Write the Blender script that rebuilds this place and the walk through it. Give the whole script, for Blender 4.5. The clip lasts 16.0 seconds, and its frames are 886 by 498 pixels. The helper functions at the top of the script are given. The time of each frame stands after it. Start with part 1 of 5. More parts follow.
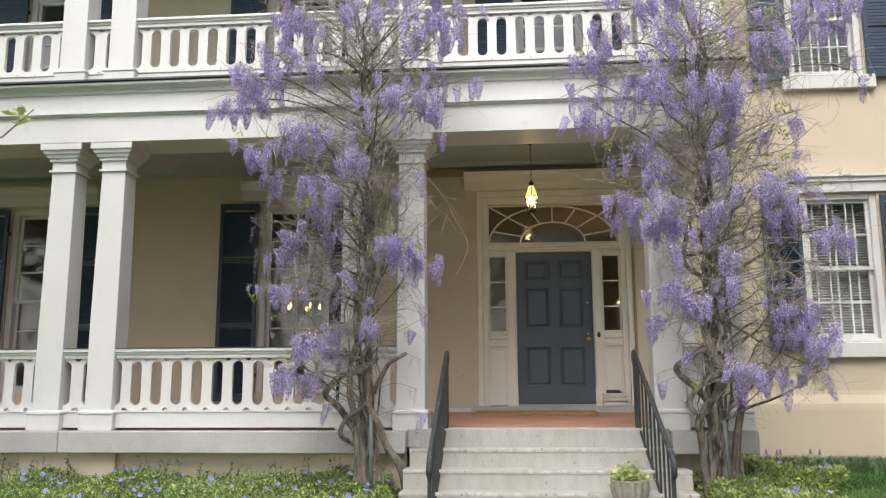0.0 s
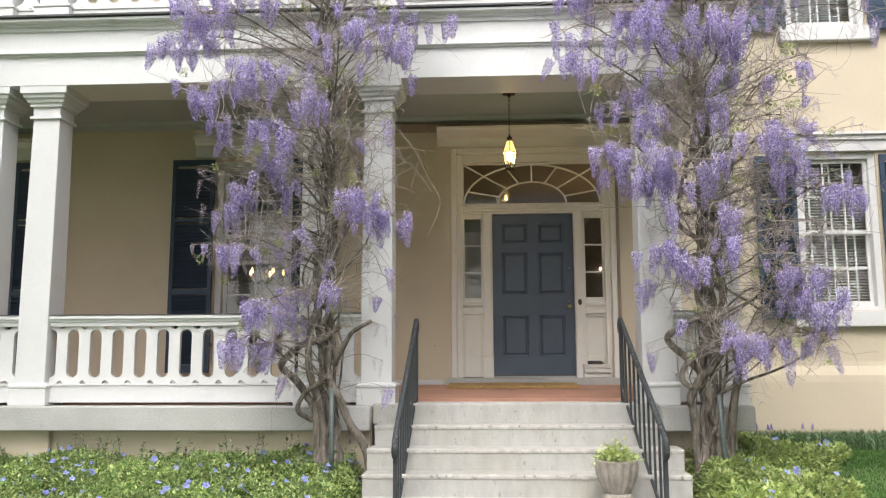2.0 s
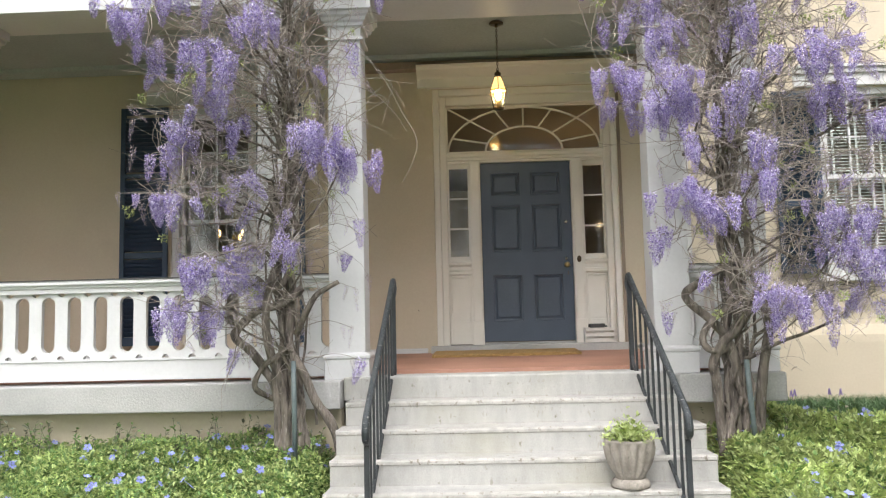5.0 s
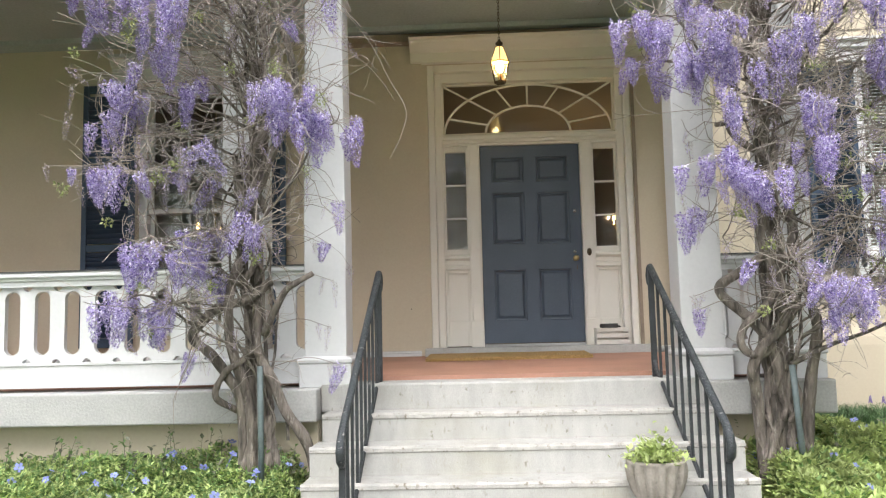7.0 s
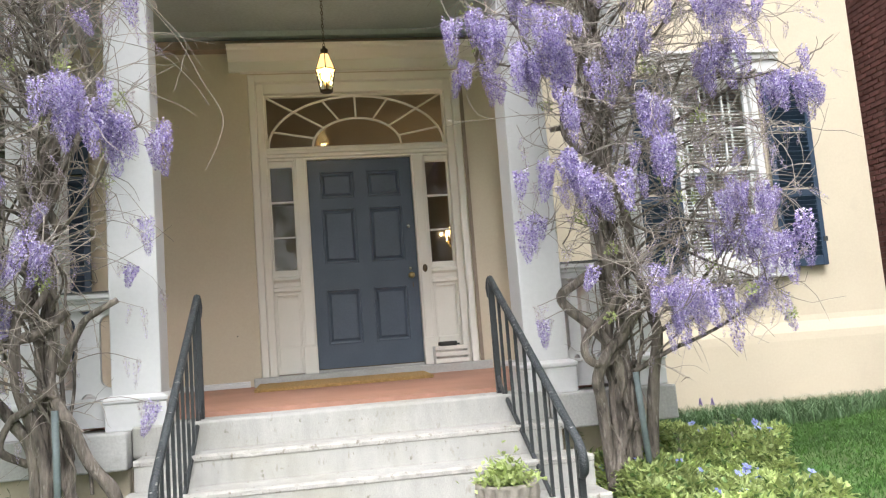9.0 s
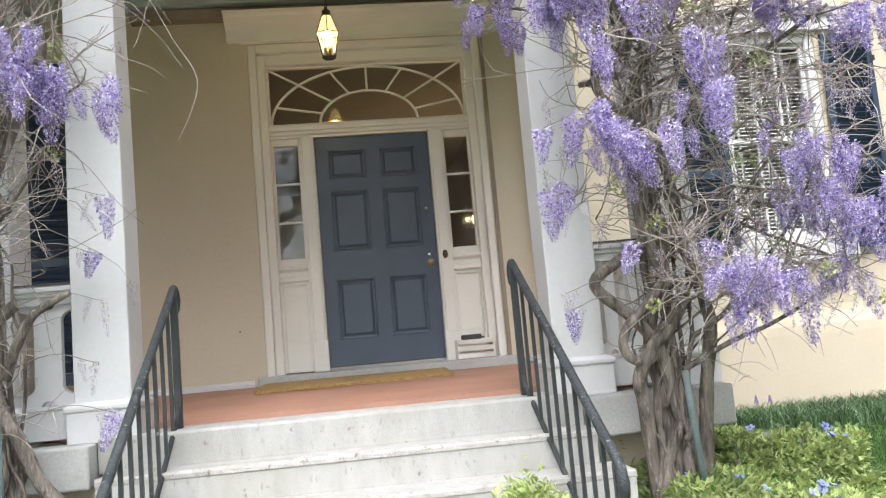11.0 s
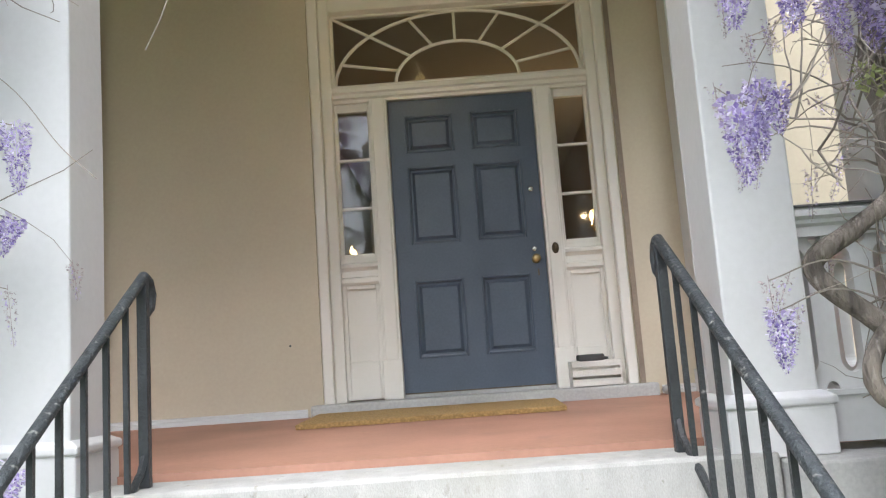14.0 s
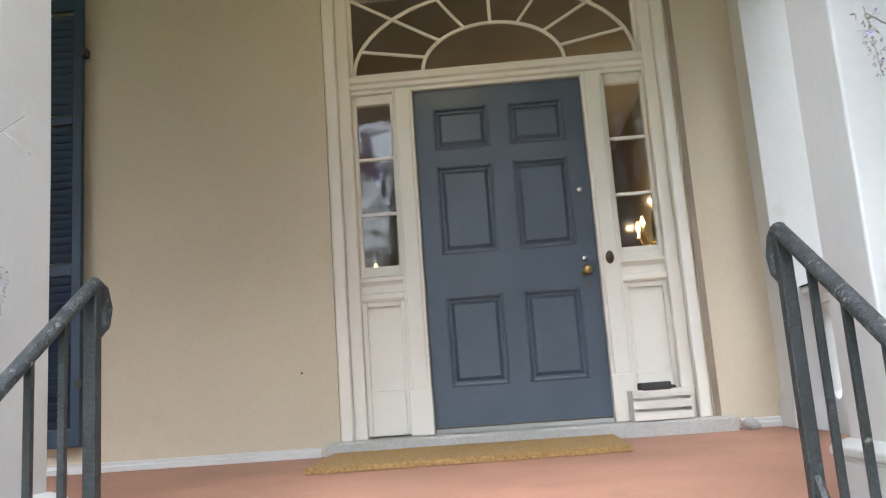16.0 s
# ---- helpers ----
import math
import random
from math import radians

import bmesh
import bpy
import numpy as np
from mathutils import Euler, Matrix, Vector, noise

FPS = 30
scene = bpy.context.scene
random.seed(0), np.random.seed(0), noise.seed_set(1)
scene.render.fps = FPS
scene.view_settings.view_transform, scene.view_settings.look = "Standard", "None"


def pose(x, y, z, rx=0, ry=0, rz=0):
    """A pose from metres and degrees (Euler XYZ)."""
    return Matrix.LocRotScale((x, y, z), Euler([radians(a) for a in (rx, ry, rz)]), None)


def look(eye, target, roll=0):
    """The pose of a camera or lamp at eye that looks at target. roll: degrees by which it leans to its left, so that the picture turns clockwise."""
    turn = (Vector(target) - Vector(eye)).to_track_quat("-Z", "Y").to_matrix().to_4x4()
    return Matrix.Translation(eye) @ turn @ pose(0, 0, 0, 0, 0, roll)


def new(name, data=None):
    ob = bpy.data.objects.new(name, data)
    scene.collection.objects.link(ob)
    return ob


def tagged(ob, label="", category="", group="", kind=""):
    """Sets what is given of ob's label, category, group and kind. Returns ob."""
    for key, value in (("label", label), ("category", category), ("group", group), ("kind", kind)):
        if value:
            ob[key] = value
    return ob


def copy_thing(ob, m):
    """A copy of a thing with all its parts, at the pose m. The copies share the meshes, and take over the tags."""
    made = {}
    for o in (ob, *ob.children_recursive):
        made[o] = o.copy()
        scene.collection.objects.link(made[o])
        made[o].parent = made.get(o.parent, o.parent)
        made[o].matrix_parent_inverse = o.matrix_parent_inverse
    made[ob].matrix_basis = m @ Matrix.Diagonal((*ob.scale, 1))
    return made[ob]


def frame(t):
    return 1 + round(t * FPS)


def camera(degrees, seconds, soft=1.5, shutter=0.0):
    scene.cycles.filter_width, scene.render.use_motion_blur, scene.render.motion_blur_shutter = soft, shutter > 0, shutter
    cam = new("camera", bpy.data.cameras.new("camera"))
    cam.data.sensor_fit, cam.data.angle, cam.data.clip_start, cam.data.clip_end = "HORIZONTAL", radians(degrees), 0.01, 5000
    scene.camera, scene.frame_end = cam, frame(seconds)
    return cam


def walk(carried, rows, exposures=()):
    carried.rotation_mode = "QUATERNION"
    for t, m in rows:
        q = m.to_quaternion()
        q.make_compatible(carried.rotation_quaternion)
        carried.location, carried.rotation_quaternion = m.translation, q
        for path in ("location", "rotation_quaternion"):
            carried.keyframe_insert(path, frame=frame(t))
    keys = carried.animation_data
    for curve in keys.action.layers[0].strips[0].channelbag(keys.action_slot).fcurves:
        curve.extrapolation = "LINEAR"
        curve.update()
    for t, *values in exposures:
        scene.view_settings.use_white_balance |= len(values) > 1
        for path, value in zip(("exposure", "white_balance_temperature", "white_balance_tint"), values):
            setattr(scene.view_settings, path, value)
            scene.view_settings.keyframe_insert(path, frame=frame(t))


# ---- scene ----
cam = camera(55.9, 16.0, soft=1.2)
PATH = [
    (0, (-0.576, -11.361, 1.47), (-0.738, -9.398, 1.817), -0.2),
    (0.5, (-0.582, -11.223, 1.462), (-0.698, -9.249, 1.763), -0.2),
    (1, (-0.531, -11.016, 1.477), (-0.648, -9.042, 1.778), -0.2),
    (1.5, (-0.548, -10.797, 1.475), (-0.656, -8.82, 1.752), -0.0),
    (2, (-0.588, -10.563, 1.493), (-0.692, -8.585, 1.769), -0.2),
    (2.5, (-0.556, -10.344, 1.476), (-0.651, -8.363, 1.733), -0.9),
    (3, (-0.513, -10.2, 1.458), (-0.601, -8.215, 1.687), -1.1),
    (3.5, (-0.513, -10.015, 1.456), (-0.602, -8.028, 1.657), -1.1),
    (4, (-0.536, -9.808, 1.481), (-0.622, -7.82, 1.688), -1.3),
    (4.2, (-0.546, -9.754, 1.497), (-0.632, -7.765, 1.695), -1.3),
    (6.5, (-0.532, -8.744, 1.463), (-0.622, -6.756, 1.663), -1.4),
    (7, (-0.531, -8.55, 1.477), (-0.62, -6.563, 1.679), -1.3),
    (7.5, (-0.582, -8.426, 1.475), (-0.666, -6.44, 1.696), -1.8),
    (8, (-0.669, -8.324, 1.497), (-0.69, -6.345, 1.787), -3.9),
    (8.5, (-0.685, -8.273, 1.478), (-0.668, -6.295, 1.772), -3.9),
    (9, (-0.528, -8.139, 1.463), (-0.214, -6.179, 1.702), -4.5),
    (9.2, (-0.452, -8.05, 1.464), (-0.086, -6.099, 1.712), -4.7),
    (11.3, (-0.25, -7.251, 1.48), (-0.035, -5.275, 1.702), -5.1),
    (11.5, (-0.228, -7.143, 1.467), (-0.009, -5.167, 1.688), -5.0),
    (12, (-0.182, -6.848, 1.488), (-0.029, -4.876, 1.783), -4.2),
    (12.5, (-0.161, -6.558, 1.486), (-0.026, -4.584, 1.779), -4.1),
    (13, (-0.12, -6.252, 1.487), (0.016, -4.279, 1.781), -4.4),
    (13.5, (-0.08, -5.973, 1.509), (-0.073, -4.001, 1.841), -3.9),
    (14, (-0.065, -5.679, 1.482), (-0.108, -3.701, 1.777), -4.0),
    (14.5, (-0.102, -5.413, 1.513), (-0.147, -3.436, 1.811), -4.1),
    (15, (-0.099, -5.169, 1.517), (-0.195, -3.2, 1.856), -4.2),
    (15.5, (-0.103, -4.97, 1.53), (-0.257, -3.011, 1.902), -4.4),
    (16, (-0.139, -4.896, 1.521), (-0.241, -2.931, 1.878), -4.1),
]
walk(cam, [(t, look(eye, target, roll)) for t, eye, target, roll in PATH],
     [(0, 1.22, 6480, 11), (1.5, 1.42, 6420, 11), (3.5, 1.54, 6320, 11), (7, 1.76, 6220, 10), (9, 1.80, 6150, 10), (12.5, 1.94, 5960, 10), (14.5, 2.0, 5870, 10), (16, 2.2, 5800, 9)])

# ---- world, sun, exposure ----
world = bpy.data.worlds.new("overcast_sky")
scene.world = world
world.use_nodes = True
wn = world.node_tree.nodes
sky = wn.new("ShaderNodeTexSky")
sky.sky_type = "NISHITA"
sky.sun_disc = False
sky.sun_elevation, sky.sun_rotation = radians(52), radians(200)
sky.air_density, sky.dust_density, sky.ozone_density = 1.0, 4.0, 1.0
soft_sky = wn.new("ShaderNodeHueSaturation")
soft_sky.inputs["Saturation"].default_value = 0.35
world.node_tree.links.new(sky.outputs[0], soft_sky.inputs["Color"])
world.node_tree.links.new(soft_sky.outputs[0], wn["Background"].inputs[0])
wn["Background"].inputs[1].default_value = 0.14

sun_data = bpy.data.lights.new("sun", "SUN")
sun_data.energy, sun_data.angle, sun_data.color = 0.8, radians(40), (1.0, 0.965, 0.91)
sun_lamp = new("sun", sun_data)
sun_lamp.matrix_world = look((5, -13, 21), (0, 0, 2))


# ---- materials ----
def material(name, base, rough=0.6, spread=0.12, scale=6.0, grain=60.0, bump=0.15, metal=0.0, second=None, stretch=(1, 1, 1), amount=0.5, island=0.0, random_object=0.0, spec=0.5, coat=0.0, speck=0.22, thin=0.0):
    """A painted, stony or organic surface: base colour with broad stains, fine grain and relief."""
    m = bpy.data.materials.new(name)
    m.use_nodes = True
    n, l = m.node_tree.nodes, m.node_tree.links
    b = n["Principled BSDF"]
    b.inputs["Roughness"].default_value = rough
    b.inputs["Metallic"].default_value = metal
    b.inputs["Specular IOR Level"].default_value = spec
    b.inputs["Coat Weight"].default_value = coat
    co = n.new("ShaderNodeTexCoord")
    mp = n.new("ShaderNodeMapping")
    mp.inputs["Scale"].default_value = stretch
    l.new(co.outputs["Object"], mp.inputs[0])
    big = n.new("ShaderNodeTexNoise")
    big.inputs["Scale"].default_value, big.inputs["Detail"].default_value = scale, 6
    fine = n.new("ShaderNodeTexNoise")
    fine.inputs["Scale"].default_value, fine.inputs["Detail"].default_value = grain, 4
    l.new(mp.outputs[0], big.inputs[0])
    l.new(mp.outputs[0], fine.inputs[0])
    ramp = n.new("ShaderNodeValToRGB")
    lo = tuple(max(0.0, c * (1 - spread)) for c in base)
    hi = tuple(min(1.0, c * (1 + spread)) for c in base)
    ramp.color_ramp.elements[0].position, ramp.color_ramp.elements[1].position = 0.32, 0.68
    ramp.color_ramp.elements[0].color, ramp.color_ramp.elements[1].color = (*lo, 1), (*hi, 1)
    l.new(big.outputs[0], ramp.inputs[0])
    mix = n.new("ShaderNodeMixRGB")
    mix.blend_type, mix.inputs[0].default_value = "OVERLAY", speck
    l.new(ramp.outputs[0], mix.inputs[1])
    l.new(fine.outputs[0], mix.inputs[2])
    colour = mix.outputs[0]
    if second:
        patch = n.new("ShaderNodeTexNoise")
        patch.inputs["Scale"].default_value, patch.inputs["Detail"].default_value = scale * 2.3, 8
        l.new(mp.outputs[0], patch.inputs[0])
        cut = n.new("ShaderNodeValToRGB")
        cut.color_ramp.elements[0].position = 0.72 - 0.3 * amount
        cut.color_ramp.elements[1].position = 0.82 - 0.22 * amount
        l.new(patch.outputs[0], cut.inputs[0])
        mix2 = n.new("ShaderNodeMixRGB")
        l.new(cut.outputs[0], mix2.inputs[0])
        l.new(colour, mix2.inputs[1])
        mix2.inputs[2].default_value = (*second, 1)
        colour = mix2.outputs[0]
    if island or random_object:
        if island:
            rnd = n.new("ShaderNodeNewGeometry").outputs["Random Per Island"]
        else:
            rnd = n.new("ShaderNodeObjectInfo").outputs["Random"]
        hsv = n.new("ShaderNodeHueSaturation")
        mr = n.new("ShaderNodeMapRange")
        k = island or random_object
        mr.inputs[3].default_value, mr.inputs[4].default_value = 1 - k, 1 + k
        l.new(rnd, mr.inputs[0])
        l.new(mr.outputs[0], hsv.inputs["Value"])
        l.new(colour, hsv.inputs["Color"])
        colour = hsv.outputs[0]
    l.new(colour, b.inputs["Base Color"])
    if bump:
        bp = n.new("ShaderNodeBump")
        bp.inputs["Strength"].default_value, bp.inputs["Distance"].default_value = bump, 0.01
        add = n.new("ShaderNodeMath")
        l.new(big.outputs[0], add.inputs[0])
        l.new(fine.outputs[0], add.inputs[1])
        l.new(add.outputs[0], bp.inputs["Height"])
        l.new(bp.outputs[0], b.inputs["Normal"])
    if thin:
        through_light = n.new("ShaderNodeBsdfTranslucent")
        blend = n.new("ShaderNodeMixShader")
        blend.inputs[0].default_value = thin
        l.new(colour, through_light.inputs[0])
        l.new(b.outputs[0], blend.inputs[1])
        l.new(through_light.outputs[0], blend.inputs[2])
        l.new(blend.outputs[0], n["Material Output"].inputs[0])
    return m


def glass_material(name, tint=(0.9, 0.95, 0.95)):
    m = bpy.data.materials.new(name)
    m.use_nodes = True
    n, l = m.node_tree.nodes, m.node_tree.links
    b = n["Principled BSDF"]
    b.inputs["Base Color"].default_value = (*tint, 1)
    b.inputs["Transmission Weight"].default_value = 1.0
    b.inputs["Roughness"].default_value = 0.03
    b.inputs["IOR"].default_value = 1.52
    co = n.new("ShaderNodeTexCoord")
    wave = n.new("ShaderNodeTexNoise")
    wave.inputs["Scale"].default_value = 5.0
    bp = n.new("ShaderNodeBump")
    bp.inputs["Strength"].default_value, bp.inputs["Distance"].default_value = 0.12, 0.01
    l.new(co.outputs["Object"], wave.inputs[0])
    l.new(wave.outputs[0], bp.inputs["Height"])
    l.new(bp.outputs[0], b.inputs["Normal"])
    return m


def glow_material(name, colour, strength):
    m = bpy.data.materials.new(name)
    m.use_nodes = True
    b = m.node_tree.nodes["Principled BSDF"]
    b.inputs["Base Color"].default_value = (*colour, 1)
    b.inputs["Emission Color"].default_value = (*colour, 1)
    b.inputs["Emission Strength"].default_value = strength
    return m


def stained(m):
    """Dark lichen streaks and specks, long in the upright, as on old stone."""
    n, l = m.node_tree.nodes, m.node_tree.links
    socket = n["Principled BSDF"].inputs["Base Color"]
    colour = socket.links[0].from_socket
    for scale, stretch, lo, hi, dark in ((11.0, (2.6, 1.0, 0.9), 0.64, 0.80, (0.24, 0.225, 0.18)), (30.0, (1.0, 1.0, 0.7), 0.66, 0.76, (0.2, 0.19, 0.15)), (1.3, (1.0, 1.0, 1.4), 0.48, 0.8, (0.33, 0.315, 0.25))):
        co = n.new("ShaderNodeTexCoord")
        mp = n.new("ShaderNodeMapping")
        mp.inputs["Scale"].default_value = stretch
        tex = n.new("ShaderNodeTexNoise")
        tex.inputs["Scale"].default_value, tex.inputs["Detail"].default_value = scale, 8
        ramp = n.new("ShaderNodeValToRGB")
        ramp.color_ramp.elements[0].position, ramp.color_ramp.elements[1].position = lo, hi
        mix = n.new("ShaderNodeMixRGB")
        mix.inputs[2].default_value = (*dark, 1)
        l.new(co.outputs["Object"], mp.inputs[0])
        l.new(mp.outputs[0], tex.inputs[0])
        l.new(tex.outputs[0], ramp.inputs[0])
        l.new(ramp.outputs[0], mix.inputs[0])
        l.new(colour, mix.inputs[1])
        colour = mix.outputs[0]
    l.new(colour, socket)
    return m


STUCCO = material("beige_stucco", (0.585, 0.51, 0.385), 0.85, 0.06, 0.7, 45, 0.04, second=(0.53, 0.458, 0.345), amount=0.2, speck=0.08)
WHITE = material("white_paint", (0.62, 0.617, 0.608), 0.45, 0.04, 1.6, 35, 0.06, second=(0.54, 0.525, 0.485), amount=0.14, speck=0.1)
CREAM = material("cream_door_trim_paint", (0.79, 0.755, 0.68), 0.45, 0.04, 2.0, 40, 0.04, second=(0.69, 0.64, 0.55), amount=0.12, speck=0.08)
NAVY = material("navy_shutter_paint", (0.027, 0.05, 0.088), 0.5, 0.2, 2.0, 50, 0.1, second=(0.05, 0.065, 0.085), amount=0.2)
DOORBLUE = material("slate_blue_door_paint", (0.072, 0.094, 0.130), 0.38, 0.08, 3.0, 70, 0.08)
STONE = stained(material("weathered_step_stone", (0.395, 0.387, 0.36), 0.85, 0.10, 4.0, 110, 0.3, second=(0.31, 0.295, 0.25), stretch=(3.0, 2.0, 1.1), amount=0.22, random_object=0.05))
NOSING = material("chipped_step_edge_stone", (0.42, 0.405, 0.37), 0.9, 0.15, 9.0, 120, 0.6, second=(0.19, 0.165, 0.125), stretch=(1.6, 1, 1.2), amount=0.45)
SLAB = material("grey_slab_stone", (0.42, 0.415, 0.395), 0.85, 0.12, 2.0, 60, 0.3, second=(0.34, 0.33, 0.29), amount=0.25, random_object=0.05)
TERRA = material("painted_terracotta_floor", (0.36, 0.19, 0.13), 0.6, 0.14, 1.6, 40, 0.08, second=(0.29, 0.165, 0.12), amount=0.26, speck=0.12)
CEILING = material("pale_blue_ceiling_paint", (0.39, 0.445, 0.44), 0.55, 0.05, 2.0, 40, 0.05)
BROWN = material("taupe_brown", (0.27, 0.21, 0.155), 0.6, 0.15, 3, 50, 0.1)
IRON = material("black_iron_flaking_paint", (0.030, 0.034, 0.036), 0.42, 0.3, 8, 90, 0.5, second=(0.33, 0.32, 0.29), amount=0.1)
IRON_WORN = material("black_iron_badly_flaked", (0.034, 0.04, 0.043), 0.45, 0.3, 20, 110, 0.8, second=(0.32, 0.315, 0.29), amount=0.38)
BRASS = material("aged_brass", (0.55, 0.42, 0.2), 0.3, 0.15, 10, 80, 0.05, metal=1.0)
BRONZE = material("dark_bronze", (0.11, 0.085, 0.055), 0.4, 0.2, 10, 80, 0.05, metal=0.8)
STEEL = material("satin_steel", (0.6, 0.6, 0.58), 0.25, 0.1, 10, 80, 0.03, metal=1.0)
COIR = material("coir_fibre", (0.46, 0.30, 0.115), 0.95, 0.28, 70, 380, 1.0, second=(0.24, 0.145, 0.06), amount=0.22)
CRATE = material("whitewashed_wood", (0.68, 0.66, 0.60), 0.75, 0.12, 4, 60, 0.3, stretch=(1, 4, 6), second=(0.42, 0.38, 0.31), amount=0.15)
DARK = material("dark_grey_cloth", (0.05, 0.05, 0.048), 0.85, 0.2, 8, 80, 0.2)
CONCRETE = material("weathered_cast_stone", (0.30, 0.27, 0.23), 0.9, 0.2, 9, 70, 0.5, second=(0.17, 0.16, 0.13), amount=0.3)
BARK = material("grey_brown_bark", (0.185, 0.158, 0.132), 0.95, 0.55, 22, 90, 1.6, stretch=(1, 1, 0.22), second=(0.36, 0.32, 0.28), amount=0.45)
TWIG = material("dry_grey_twig", (0.32, 0.28, 0.24), 0.85, 0.2, 9, 80, 0.3, island=0.35)
PETAL = material("lavender_wisteria_petal", (0.56, 0.48, 0.73), 0.6, 0.14, 14, 60, 0.0, island=0.25, spec=0.2, thin=0.35)
PALE = material("whitish_lilac_petal", (0.83, 0.78, 0.92), 0.6, 0.06, 14, 60, 0.0, island=0.12, spec=0.2, thin=0.35)
VIOLET = material("deep_violet_petal", (0.30, 0.235, 0.51), 0.6, 0.14, 14, 60, 0.0, island=0.25, spec=0.2, thin=0.35)
BUD = material("faded_mauve_bud", (0.46, 0.395, 0.39), 0.75, 0.2, 14, 60, 0.0, island=0.35, thin=0.35)
SPROUT = material("pale_green_sprout", (0.36, 0.40, 0.17), 0.7, 0.2, 14, 60, 0.0, island=0.3, thin=0.35)
LEAF = material("vinca_leaf", (0.165, 0.265, 0.085), 0.55, 0.2, 2.5, 30, 0.0, island=0.28, thin=0.35)
LIME = material("young_yellow_green_leaf", (0.44, 0.52, 0.20), 0.5, 0.25, 2.5, 30, 0.0, island=0.28, thin=0.4)
SPRIG = material("dark_red_tipped_sprig", (0.13, 0.13, 0.085), 0.6, 0.3, 6, 30, 0.0, island=0.4)
VINCA = material("blue_periwinkle_petal", (0.24, 0.27, 0.60), 0.6, 0.15, 20, 60, 0.0, random_object=0.25)
GRASS = material("lawn_grass", (0.058, 0.135, 0.022), 0.6, 0.25, 1.0, 20, 0.0, island=0.4)
BORDER = material("arching_border_grass", (0.085, 0.15, 0.062), 0.5, 0.25, 1.0, 20, 0.0, island=0.35)
SOIL = material("leaf_littered_soil", (0.085, 0.13, 0.04), 0.95, 0.3, 2.5, 40, 0.6, second=(0.06, 0.14, 0.025), amount=0.8)
PATHSTONE = material("plain_path_stone", (0.13, 0.125, 0.115), 0.9, 0.15, 2, 50, 0.3)
PLASTER = material("interior_plaster", (0.38, 0.335, 0.265), 0.9, 0.06, 2, 40, 0.05)
WOODFLOOR = material("interior_wood_floor", (0.16, 0.09, 0.045), 0.4, 0.2, 3, 40, 0.1, stretch=(1, 8, 1))
BLIND = material("white_blind_slat", (0.74, 0.73, 0.69), 0.5, 0.04, 3, 40, 0.0)
PIPE = material("verdigris_green_pipe", (0.12, 0.15, 0.148), 0.5, 0.2, 8, 60, 0.2, second=(0.3, 0.29, 0.25), amount=0.2)
ROOFING = material("dark_roofing", (0.09, 0.09, 0.09), 0.8, 0.2, 3, 40, 0.3)
TREELEAF = material("tree_leaf", (0.12, 0.185, 0.06), 0.6, 0.3, 2, 20, 0.0, island=0.4)
GLASS = glass_material("window_glass")
FLAME = glow_material("warm_flame", (1.0, 0.74, 0.34), 11.0)
LANTERNGLASS = glow_material("lit_amber_lantern_glass", (1.0, 0.66, 0.22), 0.55)
CANDLE = glow_material("warm_candle_bulb", (1.0, 0.6, 0.2), 2.5)


def brick_material():
    m = material("red_brick", (0.30, 0.10, 0.075), 0.9, 0.2, 2, 40, 0.2)
    n, l = m.node_tree.nodes, m.node_tree.links
    t = n.new("ShaderNodeTexBrick")
    t.inputs["Scale"].default_value = 1.0
    t.inputs["Brick Width"].default_value, t.inputs["Row Height"].default_value = 0.215, 0.075
    t.inputs["Mortar Size"].default_value = 0.008
    t.inputs["Color1"].default_value, t.inputs["Color2"].default_value = (0.21, 0.085, 0.068, 1), (0.155, 0.062, 0.052, 1)
    t.inputs["Mortar"].default_value = (0.26, 0.21, 0.185, 1)
    c = n.new("ShaderNodeTexCoord")
    s = n.new("ShaderNodeSeparateXYZ")
    a = n.new("ShaderNodeMath")
    k = n.new("ShaderNodeCombineXYZ")
    l.new(c.outputs["Object"], s.inputs[0])
    l.new(s.outputs[0], a.inputs[0])
    l.new(s.outputs[1], a.inputs[1])
    l.new(a.outputs[0], k.inputs[0])
    l.new(s.outputs[2], k.inputs[1])
    l.new(k.outputs[0], t.inputs[0])
    l.new(t.outputs[0], n["Principled BSDF"].inputs["Base Color"])
    return m


BRICK = brick_material()
MORTAR = material("grey_mortar", (0.24, 0.19, 0.165), 0.95, 0.15, 3, 60, 0.4)
FACED = material("faced_red_brick", (0.20, 0.088, 0.072), 0.9, 0.18, 4, 70, 0.5, second=(0.15, 0.075, 0.065), amount=0.3, random_object=0.16)


# ---- mesh helpers ----
def box(bm, x0, x1, y0, y1, z0, z1):
    v = [bm.verts.new(p) for p in ((x0, y0, z0), (x1, y0, z0), (x1, y1, z0), (x0, y1, z0), (x0, y0, z1), (x1, y0, z1), (x1, y1, z1), (x0, y1, z1))]
    for f in ((3, 2, 1, 0), (4, 5, 6, 7), (0, 1, 5, 4), (1, 2, 6, 5), (2, 3, 7, 6), (3, 0, 4, 7)):
        bm.faces.new([v[i] for i in f])
    return bm


def boxes(*rows):
    bm = bmesh.new()
    for r in rows:
        box(bm, *r)
    return bm


